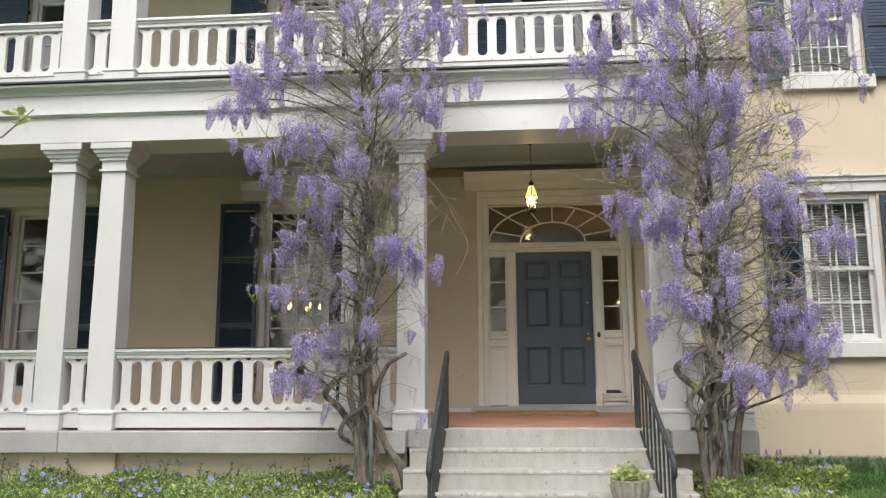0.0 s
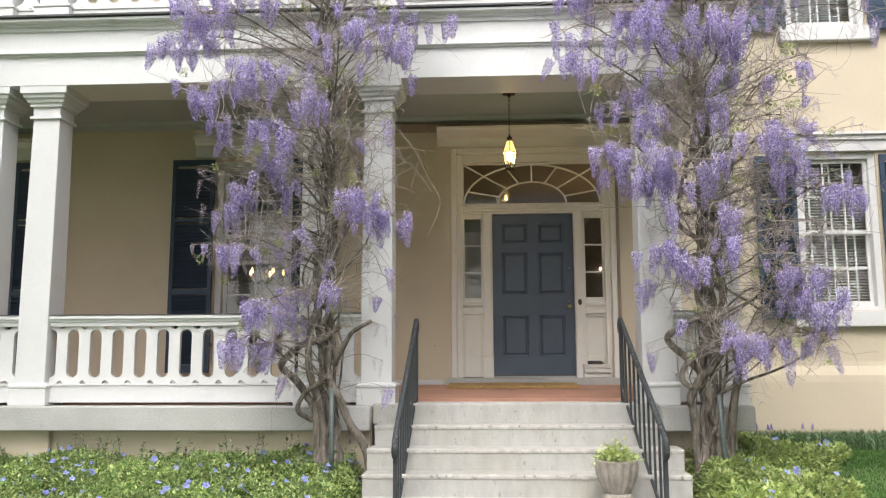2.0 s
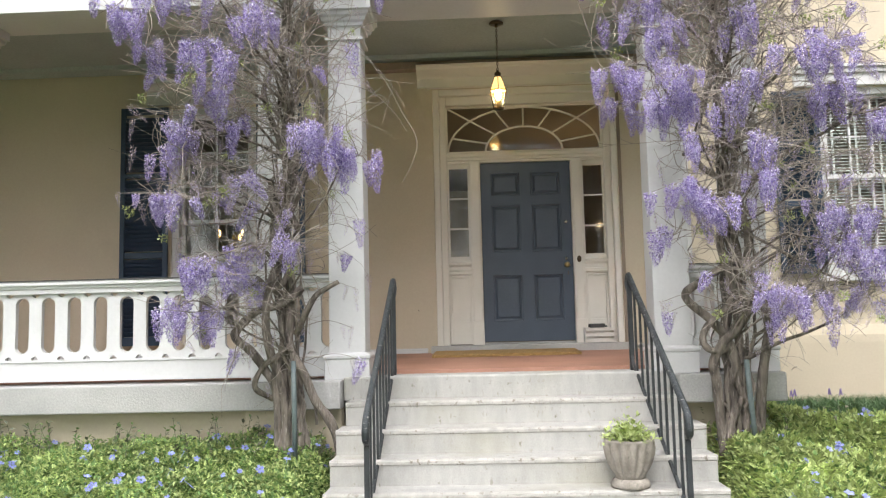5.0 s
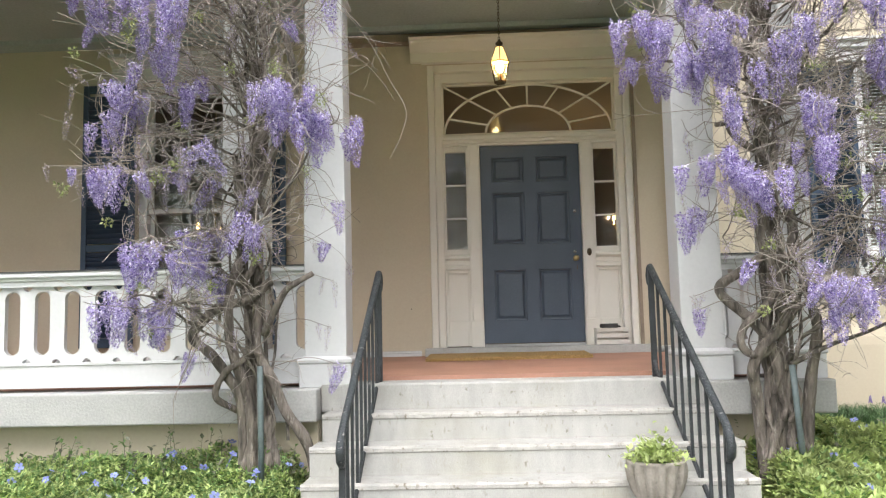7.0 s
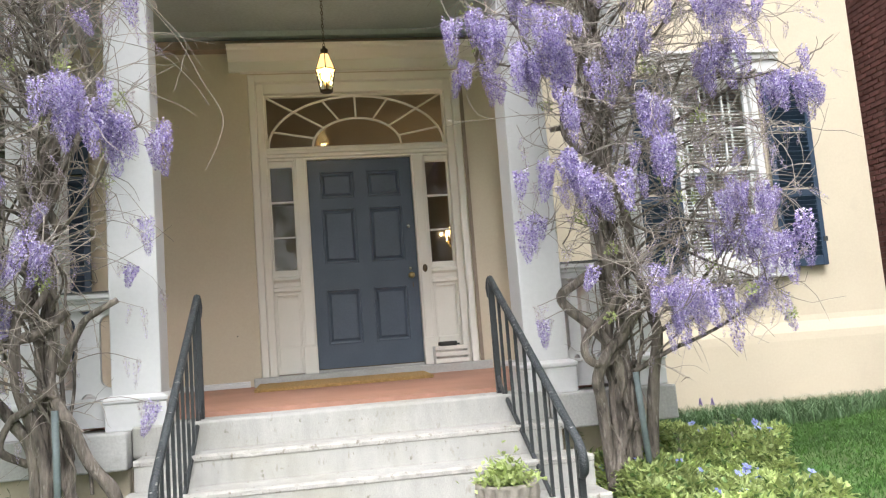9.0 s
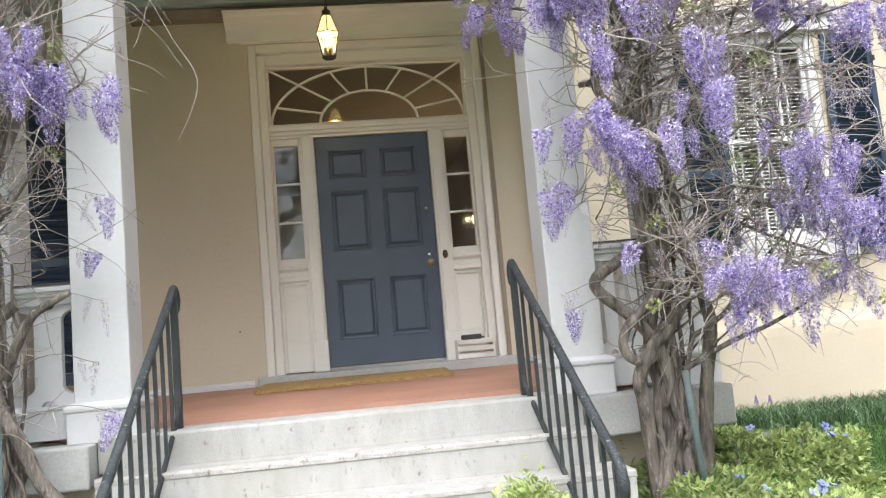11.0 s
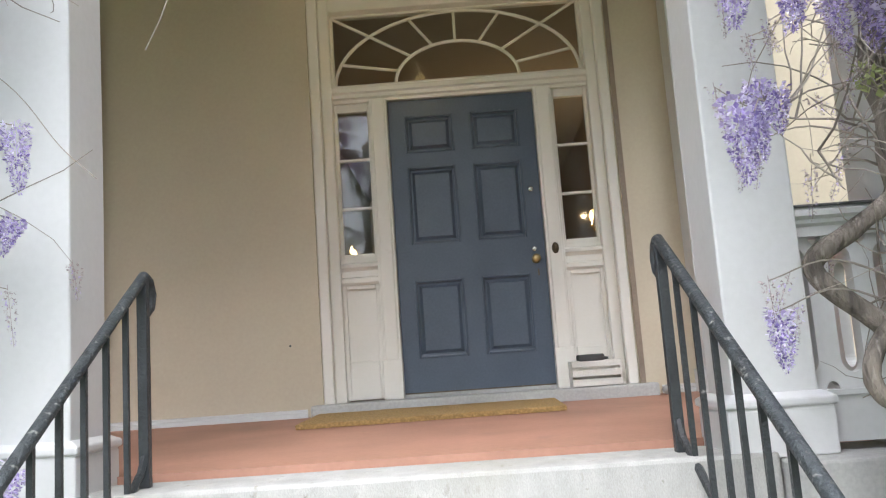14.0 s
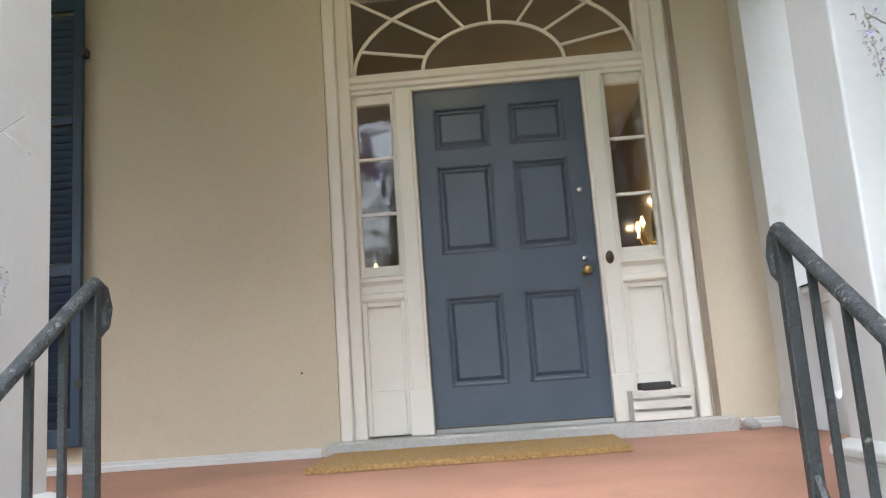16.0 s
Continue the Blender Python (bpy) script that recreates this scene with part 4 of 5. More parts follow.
# ---- steps ----
steps = thing("stone_steps", "pale weathered stone steps with dark stains", "steps", kind="structure")
NOSE = [(-3.02, 0.965, -1.60, 0.95), (-3.29, 0.785, -1.63, 1.05), (-3.55, 0.605, -1.63, 1.05), (-3.81, 0.425, -1.63, 1.05), (-4.08, 0.245, -1.63, 1.05)]
back = -2.76
for y, z, a, b in NOSE:
    bm = bmesh.new()
    run_x(bm, [(y + 0.002, z - 0.03), (y + 0.002, z - 0.008), (y + 0.012, z), (back + 0.03, z + 0.004), (back + 0.03, z - 0.20), (y + 0.007, z - 0.20), (y + 0.006, z - 0.034)], a, b)
    ob = part("step", bm, STONE, steps, bevel=0.005)
    n = 90
    bm = bmesh.new()
    rows = []
    for i in range(n + 1):
        x = a - 0.002 + (b - a + 0.004) * i / n
        c = 0.006 * noise.noise((x * 7, y * 9, 1)) + 0.005 * noise.noise((x * 23, y * 9, 4))
        rows.append([bm.verts.new((x, y + u + max(0.0, c) * k, z + w - max(0.0, c) * k)) for u, w, k in ((0.004, -0.036, 0), (-0.001, -0.030, 0.3), (-0.001, -0.010, 1), (0.010, 0.002, 1), (0.032, 0.0035, 0.2), (0.032, -0.03, 0))])
    for p, q in zip(rows, rows[1:]):
        for i in range(6):
            bm.faces.new((p[i], p[(i + 1) % 6], q[(i + 1) % 6], q[i]))
    bm.faces.new(rows[0][::-1])
    bm.faces.new(rows[-1])
    part("nosing", bm, NOSING, ob, "chipped and stained step edge")
    back = y


# ---- iron stair rails ----
def stair_rail(x, lean, label):
    ob = thing("stair_rail", label, "handrail", "stair rails", at=(x, 0, 0))
    ya, za, yb, zb = -2.60, 1.915, -3.96, 0.955
    slope = (za - zb) / (ya - yb)
    xx = lambda yy: lean * (ya - yy) / (ya - yb)
    bm = bmesh.new()
    pts = [(0.0, ya + 0.035, za - 0.14), (0.0, ya + 0.062, za - 0.11), (0.0, ya + 0.07, za - 0.06), (0.0, ya + 0.05, za - 0.012), (0.0, ya + 0.01, za + 0.006)]
    pts += [(xx(ya + (yb - ya) * k / 10), ya + (yb - ya) * k / 10, za - slope * (yb - ya) * -k / 10) for k in range(1, 11)]
    pts += [(xx(yb), yb - 0.05, zb - 0.045), (xx(yb), yb - 0.068, zb - 0.095), (xx(yb), yb - 0.055, zb - 0.15), (xx(yb), yb - 0.02, zb - 0.18)]
    tube(bm, pts, [0.012, 0.022, 0.026, 0.024] + [0.0235] * (len(pts) - 7) + [0.026, 0.026, 0.018], 10, 0.85)
    part("handrail", bm, IRON_WORN, ob, "flaking black painted handrail", smooth=True)
    foot = lambda yy: next((z for y, z, _, _ in [(-2.775, 1.148, 0, 0)] + NOSE if yy >= y), 0.0)
    for y, r in ((ya, 0.019), (yb, 0.018)):
        top = za - 0.01 if y == ya else zb - 0.02
        part("post", boxes((xx(y) - r, xx(y) + r, y - r, y + r, foot(y), top)), IRON, ob, bevel=0.004)
    bm = bmesh.new()
    tube(bm, [(0, ya, 1.27), (0, ya - 0.05, 1.20), (xx(-2.75), -2.75, za - slope * (ya + 2.75) - 0.68), (xx(yb), yb, zb - 0.68)], [0.015] * 4, 6)
    part("bottom_bar", bm, IRON, ob)
    for k in range(1, 9):
        y = ya + (yb - ya) * k / 9
        top = za - slope * (ya - y)
        part("baluster", boxes((xx(y) - 0.009, xx(y) + 0.009, y - 0.009, y + 0.009, top - 0.68 if k > 1 else top - 0.66, top - 0.01)), IRON, ob)
    return ob


stair_rail(-1.265, -0.045, "black iron stair rail with flaking paint")
stair_rail(0.665, 0.09, "black iron stair rail with flaking paint")

# ---- door mat, crate ----
mat_ob = thing("door_mat", "worn brown coir door mat at the door", "door mat")
bm = boxes((-1.05, 0.46, -1.0, -0.285, -0.002, 0.026))
bmesh.ops.subdivide_edges(bm, edges=[e for e in bm.edges if abs(e.verts[0].co.x - e.verts[1].co.x) > 1], cuts=26, use_grid_fill=True)
for v in bm.verts:
    if v.co.y < -0.6:
        v.co.y += 0.011 * noise.noise((v.co.x * 9, 0, 2)) + 0.05 * (v.co.x + 1.05)
    if v.co.z > 0:
        v.co.z += 0.004 * noise.noise((v.co.x * 5, v.co.y * 5, 1))
slope = math.degrees(math.atan(0.0366))
base = pose(0, 0, floor_z(0) + 0.003, slope, 0, 0)
ob = part("mat", bm, COIR, mat_ob, bevel=0.005)
ob.matrix_basis = base
rnd = random.Random(8)
bm = bmesh.new()
for k in range(2600):
    x = rnd.uniform(-1.05, 0.46)
    front = -1.0 + 0.05 * (x + 1.05)
    y = front if k < 1500 else rnd.uniform(front, -0.29)
    d = Vector((rnd.gauss(0, 0.6), -0.5 if k < 1500 else rnd.gauss(0, 0.6), rnd.uniform(0.1, 0.7))).normalized() * rnd.uniform(0.008, 0.02)
    p = Vector((x, y + 0.008, rnd.uniform(0.004, 0.02) if k < 1500 else 0.022))
    w = Vector((rnd.gauss(0, 1), rnd.gauss(0, 1), 0)).normalized() * 0.0011
    bm.faces.new([bm.verts.new(q) for q in (p - w, p + w, p + d)])
part("coir_fringe", bm, COIR, mat_ob, "frayed coir fibres", kind="stuff").matrix_basis = base
bm = bmesh.new()
lathe(bm, [(0.004, 0), (0.004, 0.012), (0.007, 0.013), (0.006, 0.016)], 10)
bmesh.ops.rotate(bm, verts=bm.verts, cent=(0, 0, 0), matrix=Matrix.Rotation(radians(90), 3, "X"))
nail = thing("wall_nail", "small dark iron nail in the stucco", "nail", at=(-1.237, WALL + 0.002, 1.732))
part("head", bm, IRON, nail)

crate = thing("wooden_crate", "small whitewashed slatted crate beside the door", "crate")
X0, X1, Y0, Y1, Z = 0.585, 0.905, -0.265, -0.078, 1.336
for z0 in (0.004, 0.064, 0.124):
    part("slat", boxes((X0, X1, Y0, Y0 + 0.012, Z + z0, Z + z0 + 0.043)), CRATE, crate, bevel=0.003)
    part("slat", boxes((X0, X1, Y1 - 0.012, Y1, Z + z0, Z + z0 + 0.043)), CRATE, crate, bevel=0.003)
for x in (X0, X1 - 0.012):
    part("end_panel", boxes((x, x + 0.012, Y0 + 0.013, Y1 - 0.013, Z, Z + 0.165)), CRATE, crate, bevel=0.003)
part("bottom", boxes((X0 + 0.013, X1 - 0.013, Y0 + 0.013, Y1 - 0.013, Z + 0.005, Z + 0.015)), CRATE, crate)
bundle = thing("dark_bundle", "small dark folded cloth lying on the crate", "cloth")
part("fold", boxes((0.635, 0.80, -0.27, -0.14, Z + 0.16, Z + 0.205), (0.68, 0.83, -0.24, -0.13, Z + 0.15, Z + 0.185)), DARK, bundle, bevel=0.01)
stonebit = thing("loose_stone", "loose grey stone at the end of the sill", "stone")
bm = bmesh.new()
bmesh.ops.create_icosphere(bm, subdivisions=2, radius=0.06)
for v in bm.verts:
    v.co *= 0.8 + 0.35 * noise.noise(v.co * 18)
    v.co.z *= 0.75
bmesh.ops.translate(bm, verts=bm.verts, vec=(1.195, -0.26, 1.285))
part("rock", bm, SLAB, stonebit, smooth=True)

# ---- planter ----
pot = thing("stone_planter", "fluted cast stone planter on the steps", "planter", at=(0.425, -3.70, 0.429))
pot.scale = (0.97, 0.97, 1.1)
bm = bmesh.new()
lathe(bm, [(0.128, 0.0), (0.134, 0.012), (0.132, 0.032), (0.116, 0.048), (0.106, 0.055)], 32)
part("foot", bm, CONCRETE, pot, smooth=True)
bm = bmesh.new()
lathe(bm, [(0.10, 0.052), (0.102, 0.075, 0.2), (0.118, 0.10, 0.7), (0.138, 0.14, 1), (0.155, 0.19, 1), (0.165, 0.235, 0.9), (0.168, 0.262, 0.5), (0.172, 0.275), (0.172, 0.288), (0.150, 0.288), (0.146, 0.25)], 84, 14, 0.24)
part("bowl", bm, CONCRETE, pot, "fluted weathered bowl", smooth=True)
bm = bmesh.new()
lathe(bm, [(0.146, 0.24), (0.146, 0.262), (0.05, 0.27)], 20)
part("soil", bm, SOIL, pot)


def leaf_cloud(spots, size, mat_list, name, parent, label, seed, tilt=0.9, fold=0.25, share=0.42, width=0.3):
    """Many folded leaves, each with its own place, size and turn: spots is an (n, 3) array."""
    rng = np.random.default_rng(seed)
    n = len(spots)
    s = size * rng.uniform(0.6, 1.25, n)[:, None]
    az, el = rng.uniform(0, 2 * np.pi, n), rng.normal(0.35, tilt * 0.5, n)
    d = np.stack([np.cos(az) * np.cos(el), np.sin(az) * np.cos(el), np.sin(el)], 1)
    side = np.stack([-np.sin(az), np.cos(az), rng.normal(0, 0.35, n)], 1)
    side /= np.linalg.norm(side, axis=1)[:, None]
    up = np.cross(d, side)
    base, tip = spots, spots + d * s
    mid = spots + d * s * 0.5
    l, r = mid + side * s * width + up * s * fold * 0.4, mid - side * s * width + up * s * fold * 0.4
    verts = np.stack([base, l, tip, r], 1).reshape(-1, 3)
    idx = np.arange(n)[:, None] * 4
    faces = np.concatenate([idx + np.array([[0, 2, 1]]), idx + np.array([[0, 3, 2]])], 1).reshape(-1, 3)
    me = bpy.data.meshes.new(name)
    me.from_pydata(verts.tolist(), [], faces.tolist())
    for m in mat_list:
        me.materials.append(m)
    if len(mat_list) > 1:
        pick = np.repeat((rng.random(n) < share).astype(np.int32), 2)
        me.polygons.foreach_set("material_index", pick)
    me.update()
    ob = new(name, me)
    if parent:
        ob.parent = parent
    return tagged(ob, label, kind="stuff")


rng = np.random.default_rng(5)
q = rng.normal(0, 0.075, (620, 3))
q[:, 2] = 0.28 + np.abs(rng.normal(0, 0.055, 620)) * (1 - (q[:, 0] ** 2 + q[:, 1] ** 2) * 20).clip(0.1)
leaf_cloud(q, 0.042, [LIME], "foliage", pot, "yellow-green succulent leaves", 6)


# ---- wisteria ----
def raceme_mesh(seed, count, length, width, mats, size):
    """A hanging flower cluster: narrow florets in a tapering spiral round a thin stalk."""
    rng = np.random.default_rng(seed)
    verts, faces, kinds = [], [], []
    for k in range(count):
        t = (k + rng.random()) / count
        a = k * 2.4 + rng.normal(0, 0.35)
        r = width * ((1 - t) ** 0.5 * 0.88 + 0.12) * rng.uniform(0.7, 1.15)
        c = Vector((r * math.cos(a), r * math.sin(a), -t * length + rng.normal(0, 0.008)))
        out = Vector((math.cos(a), math.sin(a), rng.normal(-0.35, 0.45))).normalized()
        side = out.cross(Vector((rng.normal(0, 0.4), rng.normal(0, 0.4), 1))).normalized()
        up = side.cross(out)
        s = size * (1 - 0.5 * t) * rng.uniform(0.75, 1.25)
        kind = rng.choice(len(mats), p=[0.48, 0.34 - 0.26 * t, 0.18 + 0.26 * t]) if len(mats) == 3 else 0
        for tilt, w in ((0.8, 0.42), (-0.6, 0.26)):
            d = (up * tilt + out * 0.8).normalized()
            b = len(verts)
            verts += [c, c + d * s * 0.6 + side * s * w, c + d * s + out * s * 0.12, c + d * s * 0.6 - side * s * w]
            faces += [(b, b + 1, b + 2), (b, b + 2, b + 3)]
            kinds += [kind, kind]
    b = len(verts)
    for z in (0.02, -length):
        verts += [Vector((0.0015 * math.cos(q), 0.0015 * math.sin(q), z)) for q in (0, 2.1, 4.2)]
    faces += [(b, b + 1, b + 4), (b, b + 4, b + 3), (b + 1, b + 2, b + 5), (b + 1, b + 5, b + 4), (b + 2, b, b + 3), (b + 2, b + 3, b + 5)]
    kinds += [0] * 6
    me = bpy.data.meshes.new("raceme")
    me.from_pydata([tuple(v) for v in verts], [], faces)
    for m in mats:
        me.materials.append(m)
    me.polygons.foreach_set("material_index", kinds)
    me.update()
    return me


BLOOMS = [raceme_mesh(20 + i, 230 + 30 * i, 0.19 + 0.035 * i, 0.043 + 0.004 * i, [PETAL, PALE, VIOLET], 0.0225) for i in range(5)]
FADED = [raceme_mesh(40 + i, 64, 0.15 + 0.035 * i, 0.024, [BUD, BUD, PETAL], 0.015) for i in range(4)]
TUFTS = [raceme_mesh(60 + i, 26, 0.09, 0.04, [SPROUT], 0.03) for i in range(2)]


def smooth_path(points, steps):
    """A rounded way through points."""
    pts = [Vector(p) for p in points]
    pts = [2 * pts[0] - pts[1]] + pts + [2 * pts[-1] - pts[-2]]
    out = []
    for i in range(1, len(pts) - 2):
        for k in range(steps):
            t = k / steps
            a, b, c, d = pts[i - 1:i + 3]
            out.append(0.5 * ((2 * b) + (c - a) * t + (2 * a - 5 * b + 4 * c - d) * t * t + (3 * b - a - 3 * c + d) * t ** 3))
    return out + [pts[-2]]


def wisteria(cx, spine, limbs, full, small, faded, singles, threads, seed, label):
    """A vine on a column pair: twisted stems about a spine of (z, x), bent limbs, and flowers hung from arching branches."""
    rnd = random.Random(seed)
    off = Vector((cx, -2.9, 0.55))
    ob = thing("wisteria_vine", label, "climbing vine", "wisteria vines", at=off)
    sz, sx = [a for a, _ in spine], [b for _, b in spine]
    axis = lambda z: Vector((float(np.interp(z, sz, sx)), -3.10 + 0.03 * (z - 1), z))
    stems = []
    for k in range(10):
        thick = k < 5
        ph, w = rnd.uniform(0, 6.3), rnd.uniform(1.2, 2.4) * rnd.choice((-1, 1))
        z, top = (rnd.uniform(0.5, 0.55), rnd.uniform(5.2, 6.0)) if thick else (rnd.uniform(0.5, 1.3), rnd.uniform(2.4, 4.8) if k < 9 else rnd.uniform(1.6, 2.8))
        amp = rnd.uniform(0.03, 0.075) if thick else rnd.uniform(0.07, 0.17)
        pts = []
        while z < top:
            p = axis(z) + Vector((amp * math.sin(w * z + ph) + rnd.gauss(0, 0.014), 0.8 * amp * math.cos(w * z + ph), 0))
            if z < 0.95:
                p.x += (0.95 - z) * 0.4 * math.sin(ph)
            p.y = min(p.y, -2.84)
            pts.append(p)
            z += 0.13
        r = rnd.uniform(0.020, 0.030) if thick else rnd.uniform(0.006, 0.014)
        path = smooth_path([p - off for p in pts], 3)
        bm = bmesh.new()
        tube(bm, path, [r * (1.25 - 0.92 * i / len(path)) * (1 + 0.14 * noise.noise((i * 0.35, k, seed))) for i in range(len(path))], 8)
        part("stem", bm, BARK, ob, smooth=True)
        stems.append(pts)
    for k, (thick, end, path) in enumerate(limbs):
        bm = bmesh.new()
        way = smooth_path([Vector(p) - off for p in path], 7)
        n = len(way)
        tube(bm, way, [(thick + (end - thick) * i / n) * (1 + 0.16 * noise.noise((i * 0.3, 7 + k, seed))) for i in range(n)], 9)
        part("stem", bm, BARK, ob, "thick bent grey stem", smooth=True)
    branch, twigs = bmesh.new(), bmesh.new()
    doorway = lambda p: -1.30 < p.x < 0.80 and p.z < 2.9

    def spray(p, d, length, r, wander=0.26):
        """One thin twig that bends as it grows."""
        q, v = [p.copy()], d.normalized()
        bend = Vector((rnd.gauss(0, 0.12), rnd.gauss(0, 0.1), rnd.gauss(-0.03, 0.14)))
        for i in range(6):
            v = (v + bend + Vector((rnd.gauss(0, wander), rnd.gauss(0, wander), rnd.gauss(0, wander)))).normalized()
            nxt = q[-1] + v * length / 6
            nxt.y = min(nxt.y, -2.78)
            q.append(nxt)
        if any(doorway(a) for a in q):
            return None
        tube(twigs, [a - off for a in q], [r * (1 - 0.11 * i) for i in range(7)], 4)
        return q

    def hang(kind, p, scale, swing=12):
        pool = BLOOMS if kind else FADED
        part_of("raceme", rnd.choice(pool), ob, pose(*(p - off), rnd.gauss(0, swing), rnd.gauss(0, swing), rnd.uniform(0, 360)) @ Matrix.Scale(scale, 4))

    def reach(c, thick):
        """A branch from the spine that arches out to the flowers."""
        zs = max(1.0, min(c.z + rnd.uniform(-0.45, 0.2), 5.6))
        s = axis(zs) + Vector((rnd.gauss(0, 0.05), -0.05, 0))
        m = s.lerp(c, 0.45) + Vector((rnd.gauss(0, 0.06), rnd.gauss(0, 0.06), rnd.uniform(0.02, 0.22)))
        m2 = s.lerp(c, 0.8) + Vector((rnd.gauss(0, 0.05), rnd.gauss(0, 0.05), rnd.uniform(0.08, 0.22)))
        end = c + Vector((0, 0, 0.09))
        way = smooth_path([s, m, m2, end], 5)
        if not any(doorway(p) for p in way):
            tube(branch, [p - off for p in way], [thick * (1 - 0.65 * i / len(way)) for i in range(len(way))], 5)
        return way

    for level, group in enumerate((full, small, faded)):
        for c in group:
            c = Vector(c)
            way = reach(c, (0.011, 0.008, 0.007)[level])
            end = way[-1]
            count = (rnd.randint(7, 9) + (5 if c.z > 3.9 else 0), rnd.randint(3, 5), rnd.randint(8, 10))[level]
            wide = (0.085 if c.z < 3.9 else 0.145, 0.05, 0.17)[level]
            for k in range(count):
                p = c + Vector((rnd.gauss(0, wide), rnd.gauss(0, wide), 0.085 + rnd.gauss(0, (0.05 if c.z < 3.9 else 0.09) if level < 2 else 0.1)))
                bloom = rnd.random() < (0.95, 0.85, 0.12)[level]
                hang(bloom, p, rnd.uniform(0.5, 0.88), 9 if level < 2 else 24)
                tube(twigs, [end - off, (end + p) / 2 - off + Vector((0, 0, 0.02)), p - off], [0.0028, 0.0024, 0.002], 4)
            for k in range(2 if level < 2 else 3):
                p = rnd.choice(way[6:]) + Vector((rnd.gauss(0, 0.12), rnd.gauss(0, 0.1), rnd.gauss(0, 0.1)))
                if not doorway(p - Vector((0, 0, 0.2))):
                    hang(False, p, rnd.uniform(0.4, 0.8), 26)
            for k in range(22):
                p = rnd.choice(way[5:])
                q = spray(p, Vector((rnd.gauss(0, 1), rnd.gauss(-0.1, 0.7), rnd.gauss(0.2, 0.6))), rnd.uniform(0.15, 0.7), rnd.uniform(0.0024, 0.0044))
                if q and rnd.random() < 0.05:
                    part_of("leaf_sprout", rnd.choice(TUFTS), ob, pose(*(q[-1] - off), rnd.uniform(0, 180), 0, rnd.uniform(0, 360)) @ Matrix.Scale(rnd.uniform(0.5, 1.0), 4))
    for k in range(300):
        p = rnd.choice(rnd.choice(stems))
        if p.z < 1.2 or p.z < 2.1 and rnd.random() < 0.6:
            continue
        long = rnd.uniform(0.3, 1.25) if p.z > 2.8 else rnd.uniform(0.25, 0.85) if p.z > 1.9 else rnd.uniform(0.2, 0.5)
        q = spray(p, Vector((rnd.gauss(0, 1), rnd.gauss(-0.5, 0.5), rnd.gauss(0.15, 0.5))), long, rnd.uniform(0.0026, 0.0062))
        if q is None:
            continue
        for i in (2, 3, 4, 5):
            if rnd.random() < 0.4:
                spray(q[i], q[i + 1] - q[i] + Vector((rnd.gauss(0, 0.07), rnd.gauss(0, 0.06), rnd.gauss(0, 0.07))), rnd.uniform(0.1, 0.3), 0.0025)
        if rnd.random() < 0.2 and not doorway(q[-1] - Vector((0, 0, 0.2))):
            hang(False, q[-1], rnd.uniform(0.45, 0.9), 22)
    for k in range(210):
        z = rnd.uniform(2.7, 5.7)
        side = rnd.choice((-1, 1))
        p = axis(z) + Vector((rnd.gauss(0, 0.05), -0.06, 0))
        q = spray(p, Vector((side * rnd.uniform(0.3, 1.0), rnd.uniform(-1.0, 0.0), rnd.uniform(-0.1, 0.7))), rnd.uniform(0.5, 1.35), rnd.uniform(0.0034, 0.0062), 0.2)
        if q is None:
            continue
        for i in (2, 3, 4, 5):
            if rnd.random() < 0.6:
                spray(q[i], q[i + 1] - q[i] + Vector((rnd.gauss(0, 0.1), rnd.gauss(0, 0.08), rnd.gauss(0, 0.1))), rnd.uniform(0.12, 0.4), 0.003)
        if rnd.random() < 0.35 and not doorway(q[-1] - Vector((0, 0, 0.2))):
            hang(False, q[-1], rnd.uniform(0.5, 0.9), 22)
    for x, y, z, bloom in singles:
        c = Vector((x, y, z + 0.09))
        s = axis(z + 0.05)
        m = s.lerp(c, 0.6) + Vector((0, -0.03, 0.07))
        way = smooth_path([s - off, m - off, c - off], 5)
        tube(twigs, way, [0.0042 - 0.0002 * i for i in range(len(way))], 4)
        hang(bloom, c, 0.72, 10)
        hang(False, m.lerp(c, 0.7), 0.6, 14)
    for way in threads:
        tube(twigs, smooth_path([Vector(p) - off for p in way], 5), [0.0026] * (5 * (len(way) - 1) + 1), 4)
    part("branchwork", branch, BARK, ob, "thin grey flowering branches", kind="stuff")
    part("twiggery", twigs, TWIG, ob, "fine bare grey twigs", kind="stuff")
    return ob


# where the flowers gather on each vine: dense clusters, small ones, faded sprays
LEFT_FULL = [
    (-2.85, -3.73, 4.70), (-2.60, -3.80, 5.05), (-2.94, -4.03, 4.33), (-3.23, -3.68, 4.26), (-2.66, -3.95, 4.62), (-1.95, -3.70, 5.20),
    (-1.45, -3.70, 5.12), (-1.11, -3.70, 5.08), (-1.28, -3.70, 4.82), (-1.40, -4.07, 4.12), (-1.73, -4.32, 3.98), (-1.16, -3.41, 4.47),
    (-2.56, -4.40, 3.65), (-2.30, -4.45, 3.70), (-3.02, -4.03, 3.66), (-1.99, -4.12, 3.53), (-2.87, -3.83, 3.43), (-1.64, -4.10, 2.76),
    (-1.48, -4.00, 2.68), (-1.37, -3.75, 2.64), (-2.38, -4.02, 3.04), (-2.62, -3.70, 2.88), (-2.78, -3.77, 2.38), (-2.40, -3.89, 1.92),
    (-2.26, -3.51, 2.00), (-2.64, -3.78, 1.61), (-2.45, -3.60, 1.56),
]
